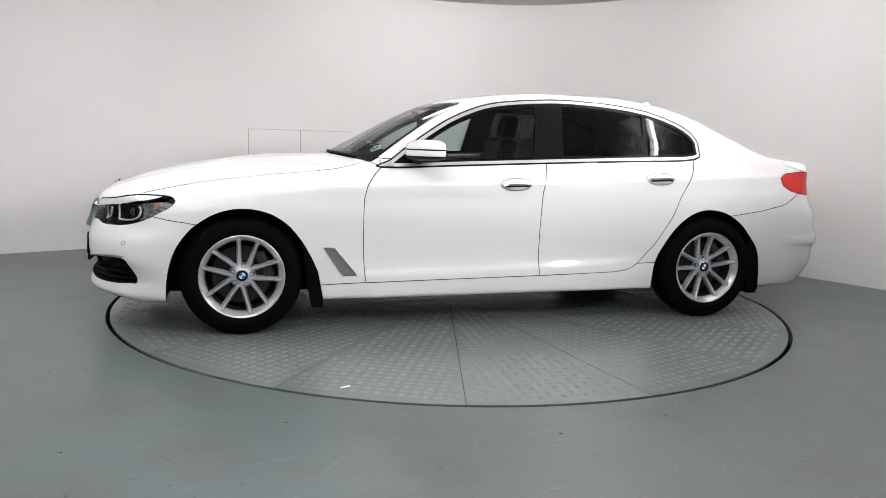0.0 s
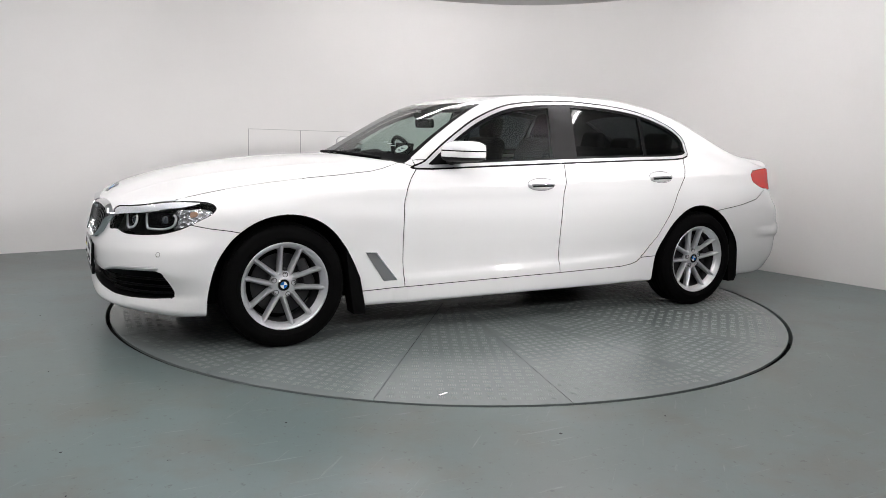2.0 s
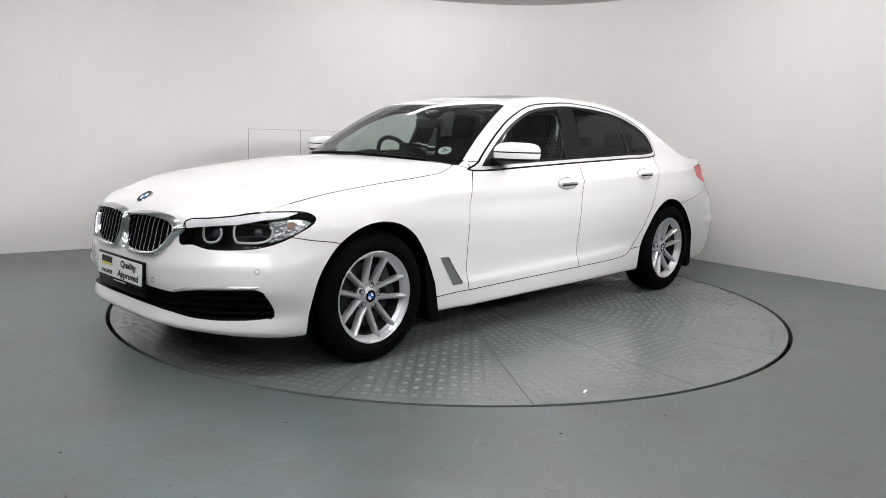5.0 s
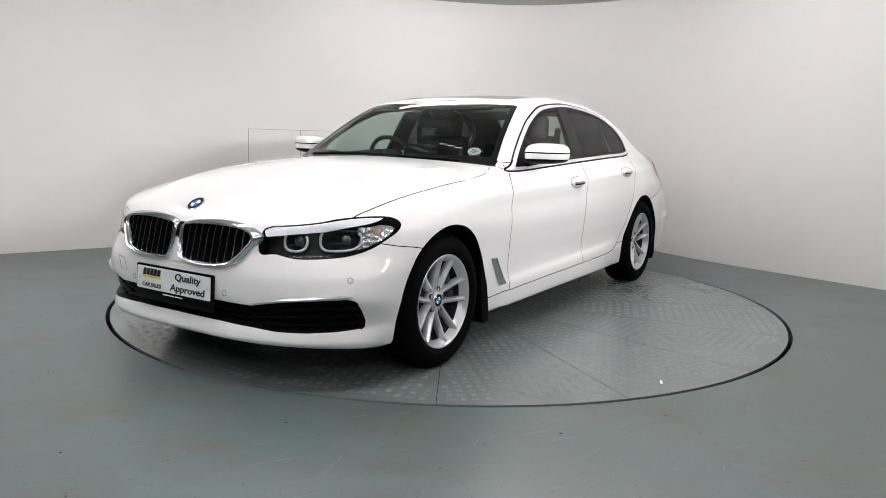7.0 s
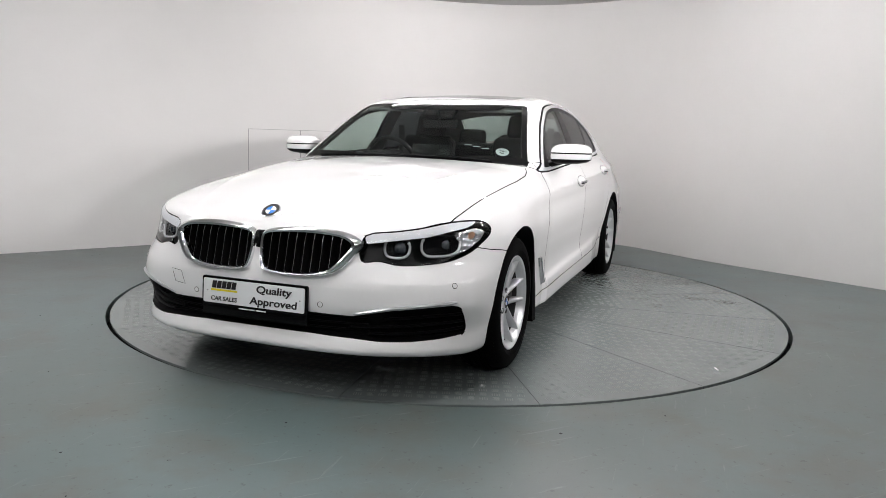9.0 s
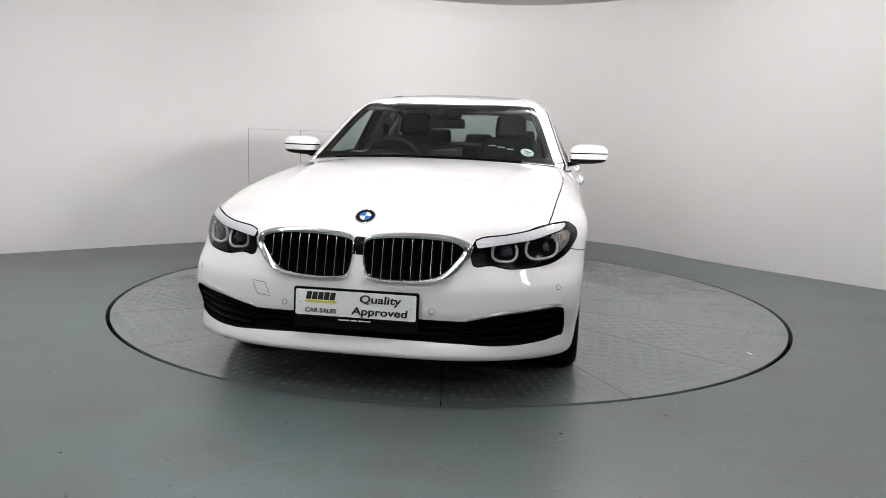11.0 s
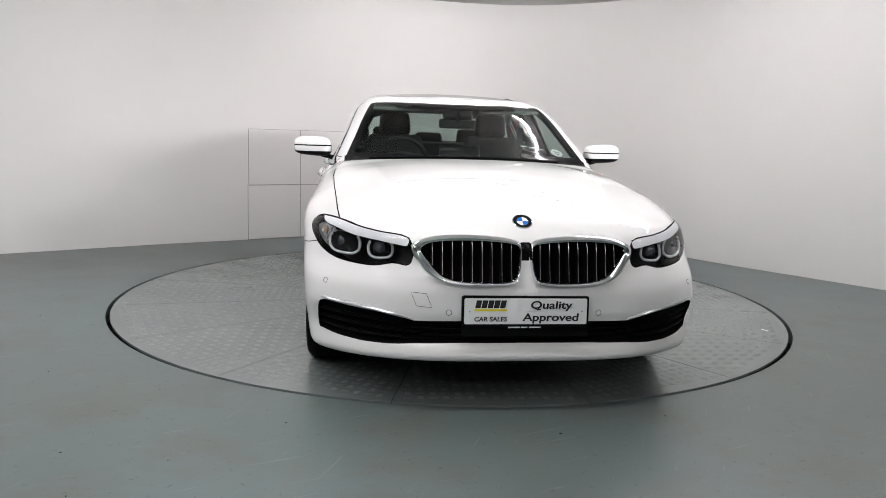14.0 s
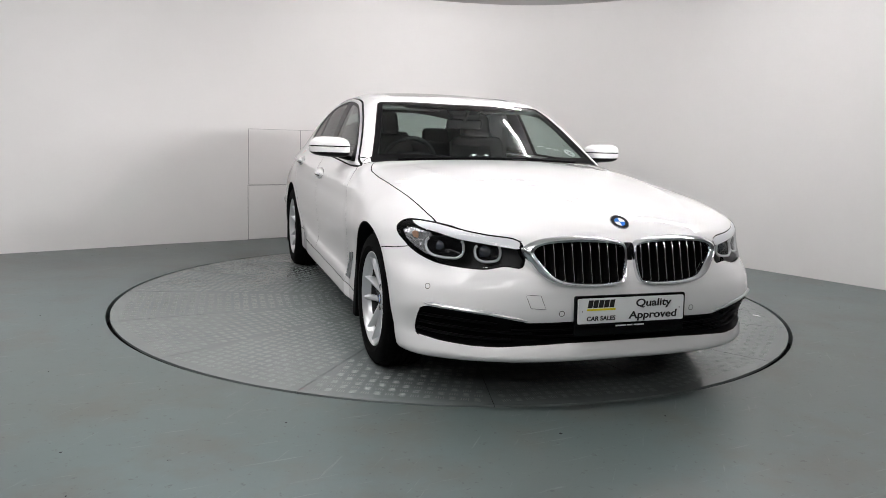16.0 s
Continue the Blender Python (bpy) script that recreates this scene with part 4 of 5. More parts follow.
for s in (1, -1):
    lamp = new("headlamp")
    lamp.parent, lamp.location = car, OFF
    lamp["label"] = "clear headlamp with dark housing and ringed projectors"
    whole = ["lamp", "lamp_b", "lamp_f", "lamp_a"]
    panel(skin, "lamp_lens", whole, LENS, lamp, sides=(s,))
    panel(skin, "lamp_housing", whole, HOUSING, lamp, sides=(s,), inset=0.085)
    panel(skin, "lamp_brow", "lamp_b", BROW, lamp, sides=(s,), inset=0.003, text="bright reflector strip")
    panel(skin, "lamp_reflector", ["lamp_f", "lamp_a"], FACET, lamp, sides=(s,), inset=0.030)
    panel(skin, "side_marker", "lamp_a", AMBER, lamp, sides=(s,), inset=0.027, text="amber reflector")

    def ring_point(xc, y, z, back=0.016):
        return Vector((min(xc, on_front(y, z) - back), s * y, z))

    for xc, yc, zc, ry, rz in ((0.728, 0.590, 0.668, 0.050, 0.037), (0.650, 0.738, 0.678, 0.064, 0.043)):
        pts, bowl = [], []
        for i in range(30):
            a = radians(140 + 260 * i / 29)
            c, d = (math.copysign(abs(q) ** 0.7, q) for q in (math.cos(a), math.sin(a)))
            pts.append(ring_point(xc, yc + ry * c, zc + rz * d))
        part("light_ring", tube_bm(pts, 0.0058, 8), DRL, lamp, "pale light guide ring")
        bm = bmesh.new()
        rim = []
        for i in range(32):
            a = 2 * math.pi * i / 32
            c, d = (math.copysign(abs(q) ** 0.7, q) for q in (math.cos(a), math.sin(a)))
            rim.append(bm.verts.new(ring_point(xc, yc + ry * c, zc + rz * d, 0.020)))
        deep = [bm.verts.new(v.co * 0.35 + Vector((xc - 0.06, s * yc, zc)) * 0.65) for v in rim]
        for i in range(32):
            bm.faces.new((rim[i], rim[(i + 1) % 32], deep[(i + 1) % 32], deep[i]))
        bm.faces.new(deep)
        part("lamp_bowl", bm, GLOSSBLACK, lamp)
        m = Matrix.Translation((min(xc, on_front(yc, zc) - 0.016) - 0.038, s * yc, zc)) @ Matrix.Rotation(radians(90), 4, "Y")
        part("projector", lathe_bm([(0.032, -0.005), (0.031, 0.004), (0.027, 0.006), (0.024, 0.012), (0.014, 0.019), (0.001, 0.021)], 28, "Z", m), PROJ, lamp)

# parking sensors and tow cover
for s in (1, -1):
    for y, z in ((0.818, 0.517), (0.315, 0.432)):
        p = Vector((on_front(y, z), y, z))
        n = Vector(body_normal(np.array([p]))[0])
        m = Matrix.Translation((p.x, s * p.y, p.z)) @ Vector((n.x, s * n.y, n.z)).to_track_quat("Z", "Y").to_matrix().to_4x4()
        sensor = new("parking_sensor")
        sensor.parent, sensor.matrix_local = car, Matrix.Translation(OFF) @ m
        part("sensor_ring", lathe_bm([(0.0125, 0.0002), (0.0125, 0.0008), (0.0105, 0.0008), (0.0105, 0.0002)], 20, "Z"), GAP, sensor)
        part("sensor_face", lathe_bm([(0.0105, 0.0), (0.0095, 0.0015), (0.0003, 0.0018)], 20, "Z"), PAINT, sensor)
tow = dense([(-0.470, 0.512), (-0.408, 0.508), (-0.384, 0.451), (-0.446, 0.455)], 0.02)
add("tow_cover", tube_bm([(on_front(-y, z) + 0.0005, y, z) for y, z in tow], 0.0012, 5, closed=True), DARKALLOY, text="thin joint of the tow eye cover")

# fender vents
VENT = [(-0.443, 0.497), (-0.512, 0.494), (-0.645, 0.327), (-0.560, 0.326)]
for s in (1, -1):
    bm = bmesh.new()
    outer = dense(VENT, 0.03)
    c = np.mean(VENT, 0)
    rows = []
    for f, dy in ((1.0, 0.001), (0.985, 0.007), (0.95, 0.008), (0.93, 0.001)):
        rows.append([bm.verts.new((c[0] + (x - c[0]) * f, s * (on_side(x, z) + dy), c[1] + (z - c[1]) * f)) for x, z in outer])
    n = len(outer)
    for a, b in zip(rows, rows[1:]):
        for i in range(n):
            bm.faces.new((a[i], a[(i + 1) % n], b[(i + 1) % n], b[i]))
    vent = add("fender_vent", bm, CHROME, text="chrome-edged grey fender vent")
    edge = dense([(-0.452, 0.493), (-0.508, 0.490), (-0.636, 0.335)], 0.02)
    edge = [q for q in edge if q[1] > 0.485 or abs(q[0] + 0.508 + (0.490 - q[1]) * 0.826) < 0.004]
    part("vent_blade", tube_bm([(x, s * (on_side(x, z) + 0.006), z) for x, z in edge], 0.0065, 8, flat=0.6), CHROME, vent, "bright chrome blade")
    bm = bmesh.new()
    bm.faces.new([bm.verts.new((c[0] + (x - c[0]) * 0.945, s * (on_side(x, z) + 0.004), c[1] + (z - c[1]) * 0.945)) for x, z in outer])
    part("vent_panel", bm, material("vent_grey", (0.20, 0.205, 0.21), 0.4, 0.3), vent)

# door handles
for s in (1, -1):
    for x, z in ((-1.605, 0.866), (-2.590, 0.912)):
        handle = new("door_handle")
        handle.parent = car
        y = on_side(x, z)
        tilt = math.degrees(math.atan2(on_side(x, z + 0.03) - on_side(x, z - 0.03), 0.06))
        handle.matrix_local = Matrix.Translation(OFF) @ pose(x, s * y, z, 0, 1.5, 0)
        bm = bmesh.new()
        bmesh.ops.create_uvsphere(bm, u_segments=36, v_segments=18, radius=1)
        bmesh.ops.scale(bm, vec=(0.100, 0.030, 0.036), verts=bm.verts)
        bmesh.ops.rotate(bm, cent=(0, 0, 0), matrix=Matrix.Rotation(radians(tilt) * -s, 3, "X"), verts=bm.verts)
        part("handle_grip", bm, PAINT, handle)
        pts = [(dx, s * (0.031 * math.sqrt(max(0, 1 - (dx / 0.1) ** 2)) + 0.001), 0.002 * (1 - (dx / 0.08) ** 2) - 0.002) for dx in np.linspace(-0.078, 0.082, 14)]
        part("handle_strip", tube_bm(pts, 0.0075, 8), CHROME, handle, "chrome strip")
        # dark bar for the shadow in the slit below the strip
        pts = [(dx, s * (0.030 * math.sqrt(max(0, 1 - (dx / 0.1) ** 2))), 0.002 * (1 - (dx / 0.08) ** 2) - 0.0105) for dx in np.linspace(-0.075, 0.075, 12)]
        part("handle_shadow_gap", tube_bm(pts, 0.0052, 6), GAP, handle)
        # thin dark ring in place of the soft shading round the handle
        lean = math.tan(radians(tilt))
        pts = [(0.101 * math.cos(a), s * (0.037 * math.sin(a) * lean + on_side(x + 0.101 * math.cos(a), z) - y + 0.0005), 0.037 * math.sin(a)) for a in np.linspace(0, 2 * math.pi, 40, endpoint=False)]
        part("handle_shade_line", tube_bm(pts, 0.0014, 5, closed=True), DARKALLOY, handle)

# door mirrors
def mirror_shell(s, z_lo, z_hi, mat, name, parent, grow=0.0):
    """A slice of the mirror's rounded shell between two heights."""
    bm = bmesh.new()
    bmesh.ops.create_uvsphere(bm, u_segments=48, v_segments=32, radius=1)
    for v in bm.verts:
        x, y, z = v.co
        p = 0.62
        x, y, z = (math.copysign(abs(c) ** p, c) for c in (x, y, z))
        x = max(x, -0.80)
        taper = 1 - 0.16 * max(0, -z) - 0.10 * (y * 0.5 + 0.5)
        front_slope = 1 - 0.25 * (y * 0.5 + 0.5)
        v.co = Vector((x * 0.115 * front_slope - 0.035 * (y * 0.5 + 0.5), y * 0.118, z * 0.070 * taper + 0.004 * y)) * (1 + grow)
        v.co.y *= s
    for z, keep in ((z_lo, 1), (z_hi, -1)):
        g = bm.verts[:] + bm.edges[:] + bm.faces[:]
        bmesh.ops.bisect_plane(bm, geom=g, plane_co=(0, 0, z), plane_no=(0, 0, keep), clear_inner=True)
    return part(name, bm, mat, parent)


for s in (1, -1):
    mirror = new("door_mirror")
    mirror.parent, mirror.matrix_local = car, Matrix.Translation(OFF) @ pose(-1.015, s * 0.945, 1.052, 0, 0, 0)
    mirror["label"] = "white door mirror with black lower shell"
    mirror_shell(s, 0.013, 0.2, PAINT, "mirror_cap", mirror)
    mirror_shell(s, 0.006, 0.013, GLOSSBLACK, "mirror_line", mirror, -0.01)
    mirror_shell(s, -0.026, 0.006, PAINT, "mirror_cap", mirror)
    mirror_shell(s, -0.2, -0.026, BLACK, "mirror_base", mirror)
    part("mirror_arm", tube_bm([(0.02, -s * 0.06, -0.045), (0.01, -s * 0.11, -0.06), (0.0, -s * 0.16, -0.072)], [0.035, 0.03, 0.035], 10, flat=0.5), BLACK, mirror)
    part("mirror_glass", box_bm(0.004, 0.17, 0.085, pose(-0.100, 0, 0.004, 0, 0, s * 4), 0.0015), CHROME, mirror)

# mud flaps
for s in (1, -1):
    for poly in ([(-0.335, 0.50), (-0.372, 0.462), (-0.418, 0.355), (-0.447, 0.20), (-0.449, 0.15), (-0.385, 0.15), (-0.36, 0.30)],
                 [(-3.27, 0.53), (-3.335, 0.455), (-3.371, 0.34), (-3.378, 0.19), (-3.36, 0.155), (-3.30, 0.155), (-3.285, 0.30)]):
        bm = prism_bm(poly, 0.11, Matrix.Translation((0, s * 0.910 + (0.11 if s < 0 else 0), 0)) @ Matrix.Rotation(radians(90), 4, "X"), 0.004)
        add("mud_flap", bm, RUBBER, text="black rubber mud flap")


# ---- wheels ----
def build_wheel(s, turn):
    """A wheel at the origin, its outer face towards +y times s."""
    w = new("wheel")
    w.parent = car
    w["label"] = "ten-spoke silver alloy wheel with black tyre"
    flip = Matrix.Diagonal((1, s, 1, 1))
    R = TYRE_R
    prof = [(0.222, -0.100), (0.245, -0.110), (0.275, -0.116), (0.305, -0.108), (0.322, -0.094), (R - 0.003, -0.080), (R, -0.066)]
    for c in (-0.045, -0.015, 0.015, 0.045):
        prof += [(R, c - 0.005), (R - 0.007, c - 0.004), (R - 0.007, c + 0.004), (R, c + 0.005)]
    prof += [(R, 0.066), (R - 0.003, 0.080), (0.322, 0.094), (0.314, 0.103), (0.307, 0.1075), (0.300, 0.1115), (0.285, 0.1145), (0.272, 0.116), (0.262, 0.1165), (0.260, 0.1150), (0.252, 0.1135), (0.245, 0.110), (0.238, 0.106), (0.228, 0.098)]
    tyre = part("tyre", lathe_bm(prof, 96, "Y", flip), RUBBER, w, "black rubber tyre")
    # shoulder tread blocks
    bm = bmesh.new()
    for i in range(72):
        a = 2 * math.pi * i / 72
        for side in (-1, 1):
            b = box_bm(0.017, 0.030, 0.010, Matrix.Rotation(a, 4, "Y") @ pose(0, side * 0.080, R - 0.0105, side * -17, 0, 12), 0.0)
            me = bpy.data.meshes.new("tmp")
            b.to_mesh(me), b.free()
            bm.from_mesh(me)
            bpy.data.meshes.remove(me)
    part("tread", bm, RUBBER, tyre, smooth=False)["kind"] = "stuff"
    rim = part("rim", lathe_bm([(0.200, 0.062), (0.206, 0.075), (0.213, 0.088), (0.218, 0.092), (0.221, 0.097), (0.226, 0.103), (0.232, 0.1055), (0.236, 0.103), (0.237, 0.098)], 96, "Y", flip), ALLOY, w, "silver alloy rim")
    part("rim_barrel", lathe_bm([(0.226, -0.095), (0.224, -0.06), (0.195, -0.03), (0.196, 0.04), (0.200, 0.062)], 64, "Y", flip), BARREL, rim)
    # spokes in five open pairs
    sec_n = 9
    for k in range(5):
        apex = turn + 72 * k
        for d in (-1, 1):
            pts = []
            a0, a1 = radians(apex + d * 7.5), radians(apex + d * 21.5)
            p0, p1 = Vector((0.050 * math.cos(a0), 0.050 * math.sin(a0))), Vector((0.217 * math.cos(a1), 0.217 * math.sin(a1)))
            for i in range(sec_n):
                f = i / (sec_n - 1)
                q = p0.lerp(p1, f)
                pts.append((q.length, math.atan2(q.y, q.x), 0.058 + 0.038 * f ** 1.2, 0.0085 - 0.002 * f + 0.0025 * max(0, f - 0.85) / 0.15))
            bm = bmesh.new()
            rows = []
            for r, a, dp, hw in pts:
                er, et = Vector((math.cos(a), 0, math.sin(a))), Vector((-math.sin(a), 0, math.cos(a)))
                rows.append([bm.verts.new((er * r + et * o + Vector((0, dp + h, 0)))) for o, h in ((-hw * 2.0, -0.040), (-hw * 1.6, -0.013), (-hw * 0.70, -0.0022), (-hw * 0.50, 0.0), (hw * 0.50, 0.0), (hw * 0.70, -0.0022), (hw * 1.6, -0.013), (hw * 2.0, -0.040))])
            for a_, b_ in zip(rows, rows[1:]):
                for j in range(7):
                    bm.faces.new((a_[j], a_[j + 1], b_[j + 1], b_[j]))
            bm.faces.new(rows[0]), bm.faces.new(rows[-1])
            bmesh.ops.transform(bm, matrix=flip, verts=bm.verts)
            part("spoke", bm, ALLOY, rim)
    part("hub", lathe_bm([(0.072, 0.02), (0.074, 0.045), (0.066, 0.056), (0.050, 0.060), (0.038, 0.062), (0.034, 0.066), (0.0335, 0.062), (0.001, 0.062)], 48, "Y", flip), ALLOY, rim)
    for k in range(5):
        a = radians(turn + 36 + 72 * k)
        m = Matrix.Translation((0.056 * math.cos(a), 0, 0.056 * math.sin(a)))
        part("bolt_seat", lathe_bm([(0.0145, 0.050), (0.0145, 0.0615), (0.0115, 0.0615), (0.0105, 0.050), (0.0085, 0.050), (0.0085, 0.057), (0.0005, 0.058)], 16, "Y", flip @ m), DARKALLOY, rim)
    b = badge(w, Matrix.Translation((0, s * 0.063, 0)) @ Matrix.Rotation(radians(-90 * s), 4, "X"), 0.031, "hub_badge")
    part("brake_disc", lathe_bm([(0.165, 0.0), (0.165, 0.012), (0.09, 0.012), (0.08, 0.03), (0.001, 0.03)], 48, "Y", flip), BARREL, w, "brake disc coloured dark as in shade")
    cal = box_bm(0.06, 0.07, 0.16, Matrix.Translation((-0.125, s * 0.012, 0.06)) @ pose(0, 0, 0, 0, 24, 0), 0.012)
    part("brake_caliper", cal, BARREL, w)
    part("wheel_back", lathe_bm([(0.20, -0.06), (0.001, -0.06)], 32, "Y", flip), BLACK, w)
    return w


for s, turn, rolled in ((1, 64.0, 15), (-1, -4.0, 26)):
    front_wheel = build_wheel(s, turn)
    front_wheel.location = OFF + Vector((0, s * 0.803, HUB_Z))
    rear_wheel = copy_thing(front_wheel, Matrix.Translation(OFF + Vector((-2.975, s * 0.806, HUB_Z))) @ pose(0, 0, 0, 0, rolled, 0))


# ---- inside the car ----
GREEN_HOUSE = ["body", "frame", "trim", "screen_edge"]
panel(skin, "headliner", GREEN_HOUSE, LINING, car, inset=0.025, pick=lambda m, n: (m[:, 2] > 1.03) & (m[:, 0] < -0.75), text="pale grey roof lining and pillar trim", flip=True).location = OFF
for s in (1, -1):
    panel(skin, "door_card", ["door1", "door2"], DASH, car, sides=(s,), inset=0.05, flip=True, pick=lambda m, n: m[:, 2] > 0.4).location = OFF
add("cabin_floor", box_bm(2.9, 1.5, 0.04, pose(-2.0, 0, 0.27), 0.01), DASH)
add("firewall", box_bm(0.06, 1.45, 0.66, pose(-0.62, 0, 0.60), 0.01), DASH)
add("parcel_shelf", box_bm(0.62, 1.28, 0.05, pose(-3.28, 0, 0.985), 0.01), DASH)
add("seat_bulkhead", box_bm(0.05, 1.5, 0.7, pose(-3.0, 0, 0.62), 0.01), DASH)


def soft_box(sx, sy, sz, m, bevel, top=1.0, crown=0.0):
    """An upholstered block, narrower to the top and crowned."""
    bm = box_bm(sx, sy, sz, None, bevel, 4)
    bmesh.ops.subdivide_edges(bm, edges=[e for e in bm.edges if e.calc_length() > 0.12], cuts=3, use_grid_fill=True)
    for v in bm.verts:
        f = v.co.z / sz + 0.5
        k = 1 + (top - 1) * f
        v.co.y *= k
        v.co.x += crown * math.cos(v.co.y / sy * 3.0) * (1 if v.co.x > 0 else 0.3)
    bmesh.ops.transform(bm, matrix=m, verts=bm.verts)
    return bm


def front_seat(y):
    seat = new("seat")
    seat.parent, seat.location = car, OFF + Vector((0, y, 0))
    seat["label"] = "dark leather front seat"
    part("seat_cushion", soft_box(0.52, 0.50, 0.16, pose(-1.50, 0, 0.52, 0, -6), 0.05, 1.0, 0.0), CLOTH, seat)
    part("seat_back", soft_box(0.15, 0.50, 0.64, pose(-1.86, 0, 0.84, 0, -20), 0.055, 0.82, -0.02), CLOTH, seat)
    part("headrest", soft_box(0.10, 0.245, 0.18, pose(-2.00, 0, 1.225, 0, -12), 0.045, 0.9), CLOTH, seat)
    for dy in (-0.06, 0.06):
        part("headrest_post", tube_bm([(-1.985, dy, 1.08), (-1.995, dy, 1.20)], 0.006, 8), CHROME, seat)
    return seat


front_seat(0.37), front_seat(-0.37)
bench = new("seat")
bench.parent, bench.location = car, OFF
bench["label"] = "dark leather rear bench seat"
part("seat_cushion", soft_box(0.52, 1.30, 0.16, pose(-2.55, 0, 0.52, 0, -6), 0.05), CLOTH, bench)
part("seat_back", soft_box(0.14, 1.30, 0.60, pose(-2.90, 0, 0.80, 0, -20), 0.05, 0.9), CLOTH, bench)
for dy, h in ((-0.38, 0.15), (0, 0.11), (0.38, 0.15)):
    part("headrest", soft_box(0.09, 0.26, h, pose(-3.02, dy, 1.06 + h / 2, 0, -12), 0.035, 0.9), CLOTH, bench)

# dashboard following the screen's foot
bm = bmesh.new()
rows = []
for y in np.linspace(-0.70, 0.70, 29):
    sw = 0.16 * (y / 0.73) ** 2
    hood = 0.045 * math.exp(-((y + 0.38) / 0.17) ** 2)
    prof = [(-0.62 - sw, 0.955), (-0.75 - sw * 0.7, 0.985), (-0.95 - sw * 0.3, 0.998 + hood * 0.6), (-1.04, 0.992 + hood), (-1.10, 0.965 + hood), (-1.12, 0.90), (-1.13, 0.72), (-1.02, 0.60), (-0.66 - sw, 0.60)]
    rows.append([bm.verts.new((x, y, z)) for x, z in prof])
for a, b in zip(rows, rows[1:]):
    for i in range(8):
        bm.faces.new((a[i], a[i + 1], b[i + 1], b[i]))
add("dashboard", bm, DASH)
add("centre_screen", box_bm(0.012, 0.27, 0.105, pose(-1.08, 0.0, 1.035, 0, -12), 0.004), GLOSSBLACK)
wheel_pose = Matrix.Translation((-1.275, -0.375, 0.955)) @ Matrix.Rotation(radians(-66), 4, "Y")
bm = tube_bm([(0.183 * math.cos(a), 0.183 * math.sin(a), 0) for a in np.linspace(0, 2 * math.pi, 40, endpoint=False)], 0.0155, 10, closed=True)
steering = new("steering_wheel")
steering.parent, steering.matrix_local = car, Matrix.Translation(OFF) @ wheel_pose
part("steering_rim", bm, CLOTH, steering)
part("steering_boss", soft_box(0.16, 0.17, 0.06, pose(0, 0, 0.01), 0.025), DASH, steering)
for a in (0, 90, 180):
    part("steering_spoke", box_bm(0.13, 0.035, 0.018, pose(0, 0, 0, 0, 0, a + 90) @ pose(0.11, 0, 0.005), 0.006), DASH, steering)
# interior mirror on its stalk
rear_view = new("interior_mirror")
rear_view.parent, rear_view.location = car, OFF
part("mirror_body", soft_box(0.035, 0.245, 0.062, pose(-1.235, 0, 1.225, 0, 8), 0.014), DASH, rear_view)
part("mirror_stalk", tube_bm([(-1.225, 0, 1.24), (-1.19, 0, 1.29), (-1.16, 0, 1.305)], 0.012, 8), DASH, rear_view)
part("camera_cover", soft_box(0.14, 0.20, 0.04, pose(-1.26, 0, 1.298, 0, 26), 0.016), DASH, rear_view)
for s in (1, -1):
    add("sun_visor", soft_box(0.16, 0.42, 0.022, pose(-1.36, s * 0.36, 1.335, 0, 18), 0.01), LINING)
    # seat belt from the pillar down to the seat
    add("seat_belt", tube_bm([(-1.93, s * 0.60, 1.22), (-1.90, s * 0.58, 1.0), (-1.80, s * 0.56, 0.7)], 0.024, 6, flat=0.12), DASH)
# discs and dealer strip on the screen
n = Vector(body_normal(np.array([[-0.80, 0.575, on_top(-0.80, 0.575)]]))[0])
mm = Matrix.Translation(Vector((-0.80, 0.575, on_top(-0.80, 0.575))) - n * 0.008) @ n.to_track_quat("Z", "Y").to_matrix().to_4x4()
add("screen_disc", lathe_bm([(0.040, -0.001), (0.040, 0.001), (0.001, 0.001)], 28, "Z", mm), PLATE, text="round white paper disc on the windscreen")
for k in range(5):
    add("disc_print", box_bm(0.012 + 0.008 * (k % 3), 0.006, 0.0008, mm @ pose(-0.012 + 0.012 * (k % 3), 0.018 - 0.009 * k, 0.002)), DARKALLOY, smooth=False)
for k in range(3):
    y = 0.36 + 0.055 * k
    p = Vector((-0.79, y, on_top(-0.79, y)))
    nn = Vector(body_normal(np.array([p]))[0])
    add("strip_bar", box_bm(0.044, 0.009, 0.001, Matrix.Translation(p - nn * 0.008) @ nn.to_track_quat("Z", "Y").to_matrix().to_4x4()), PLATE, smooth=False)
# wipers along the screen's foot
for y0, y1 in ((-0.60, 0.02), (-0.02, 0.55)):
    pts = []
    for y in np.linspace(y0, y1, 10):
        x = -0.565 - 0.16 * (y / 0.73) ** 2 - 0.02
        pts.append((x, y, on_top(x, y) + 0.006))
    add("wiper", tube_bm(pts, 0.006, 6), BLACK)
# roof aerial fin
add("roof_aerial", soft_box(0.16, 0.05, 0.06, pose(-2.92, 0, on_top(-2.92, 0) + 0.02, 0, 14), 0.02, 0.5), PAINT)


# ---- the turntable ----
disc = tagged(new("turntable"), "round steel turntable of painted tread plate sectors, flush in the floor", "turntable")
SECTORS = 16
half = math.pi / SECTORS


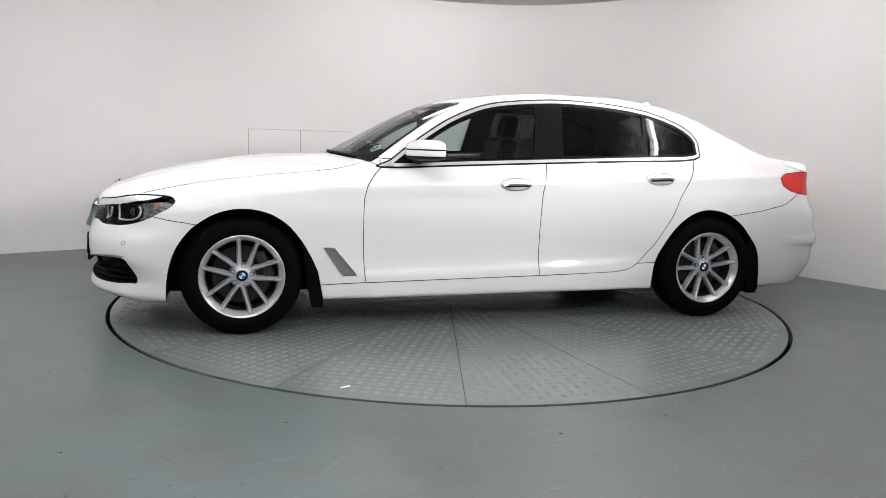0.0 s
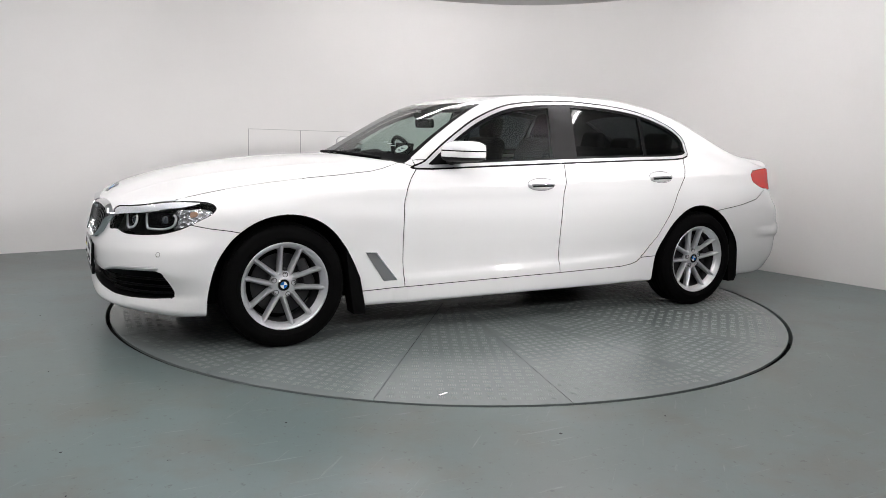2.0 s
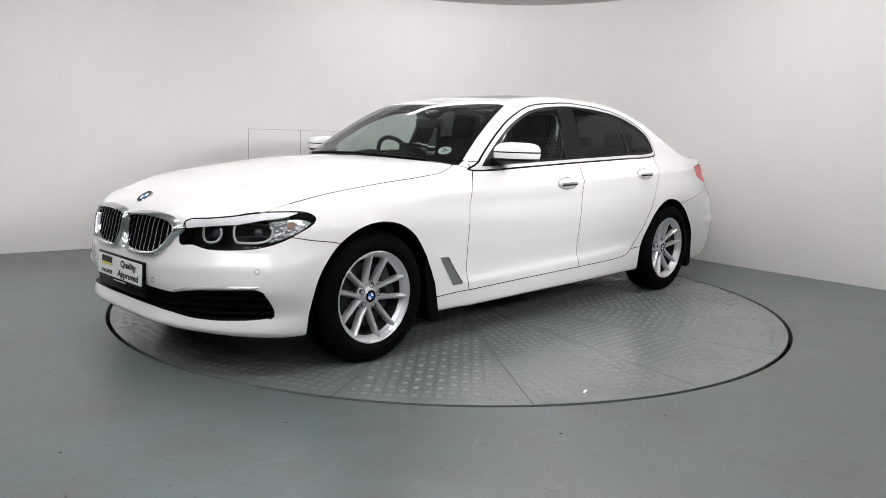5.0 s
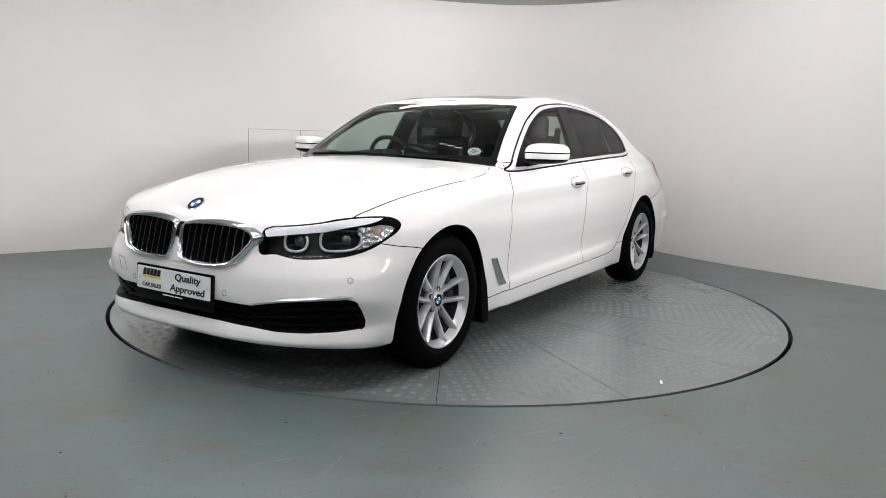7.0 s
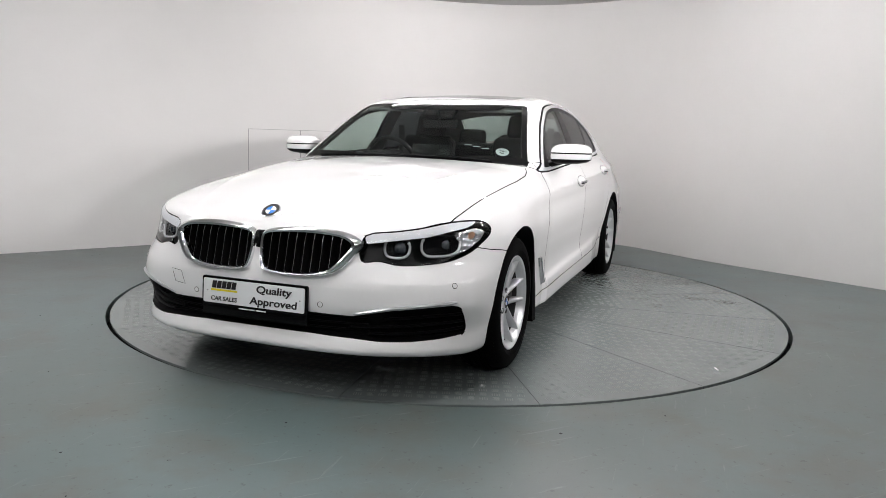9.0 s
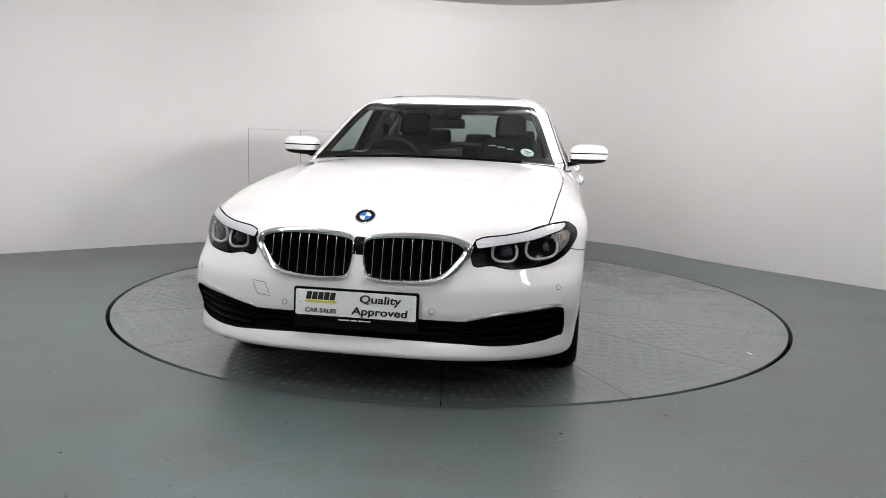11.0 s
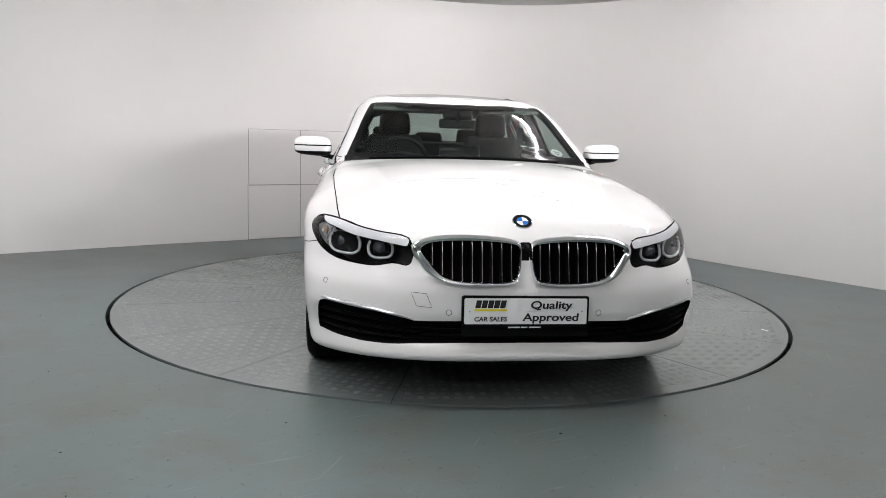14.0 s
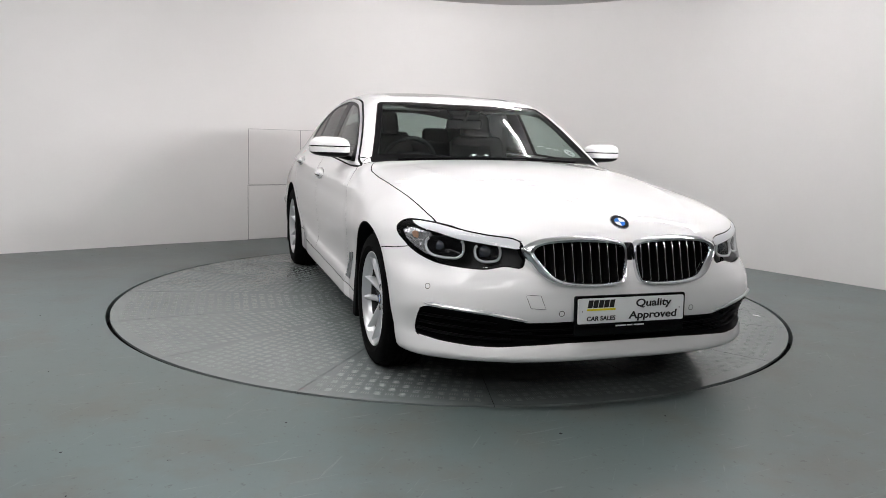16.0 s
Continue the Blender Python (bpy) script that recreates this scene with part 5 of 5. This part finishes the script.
def tread_sector():
    """One sector plate with raised tread bars in alternating directions."""
    bm = bmesh.new()
    inset = 0.0016
    r0, r1 = 0.25, R_DISC
    n = 12
    ins = lambda r, a: (r * math.cos(a) , r * math.sin(a) - math.copysign(inset, a) if abs(abs(a) - half) < 1e-6 else r * math.sin(a))
    arc_o = [ins(r1, -half + 2 * half * i / n) for i in range(n + 1)]
    arc_i = [ins(r0, -half + 2 * half * i / n) for i in range(n + 1)]
    to, ti = [bm.verts.new((*p, 0)) for p in arc_o], [bm.verts.new((*p, 0)) for p in arc_i]
    bo, bi = [bm.verts.new((*p, -0.012)) for p in arc_o], [bm.verts.new((*p, -0.012)) for p in arc_i]
    for i in range(n):
        bm.faces.new((ti[i], to[i], to[i + 1], ti[i + 1]))
        bm.faces.new((to[i], bo[i], bo[i + 1], to[i + 1]))
        bm.faces.new((ti[i + 1], bi[i + 1], bi[i], ti[i]))
    bm.faces.new((ti[0], bi[0], bo[0], to[0])), bm.faces.new((ti[n], to[n], bo[n], bi[n]))
    base = len(bm.faces)
    # groups of five short bars, each group turned against its neighbours
    pitch = 0.056
    k = int(r1 / pitch) + 1
    for i in range(k):
        for j in range(-k, k):
            cx, cy = (i + 0.5) * pitch, (j + 0.5) * pitch
            r, a = math.hypot(cx, cy), math.atan2(cy, cx)
            if not (r0 + 0.05 < r < r1 - 0.04) or abs(cy) > math.tan(half) * cx - 0.030:
                continue
            turn = 0 if (i + j) % 2 else 90
            for b in range(4):
                o = (b - 1.5) * 0.0105
                dx, dy = (0, o) if turn == 0 else (o, 0)
                L, w, h = 0.018, 0.0028, 0.0010
                pts = [(-L, 0), (-L * 0.55, w), (L * 0.55, w), (L, 0), (L * 0.55, -w), (-L * 0.55, -w)]
                if turn:
                    pts = [(-q, p) for p, q in pts]
                low = [bm.verts.new((cx + dx + p, cy + dy + q, 0.0002)) for p, q in pts]
                top = [bm.verts.new((cx + dx + p * 0.72, cy + dy + q * 0.6, h)) for p, q in pts]
                f = [bm.faces.new(top)] + [bm.faces.new((low[m], low[(m + 1) % 6], top[(m + 1) % 6], top[m])) for m in range(6)]
                for q in f:
                    q.material_index = 1
    return bm


first = part("sector_plate", tread_sector(), [PLATEMETAL, TREAD], disc, smooth=False)
for k in range(SECTORS):
    ob = first if k == 0 else new("sector_plate", first.data)
    ob.parent = disc
    ob.rotation_euler = (0, 0, radians(8.5 + 11.25 + 22.5 * k))
part("centre_plate", lathe_bm([(0.247, -0.012), (0.247, 0.0), (0.001, 0.0)], 40, "Z"), PLATEMETAL, disc)
part("edge_ring", lathe_bm([(R_DISC - 0.004, -0.08), (R_DISC - 0.004, -0.0125), (R_DISC - 0.2, -0.0125), (0.24, -0.0125)], 128, "Z"), GAP, disc)
# a scrap of white tape on the plates
part("paper_scrap", box_bm(0.05, 0.012, 0.001, pose(1.02, 1.86, 0.0022, 0, 0, 20)), WHITE, disc, "small white paper scrap", smooth=False)


def heading(t):
    return 196.456 + 6.1291 * t - 0.030006 * t ** 2 + 0.00065524 * t ** 3


def motions():
    times = [i * 0.5 for i in range(33)]
    walk(car, [(t, pose(0, 0, 0.0, 0, 0, heading(t))) for t in times])
    walk(disc, [(t, pose(DISC_X, 0, 0, 0, 0, heading(t))) for t in times])


motions()
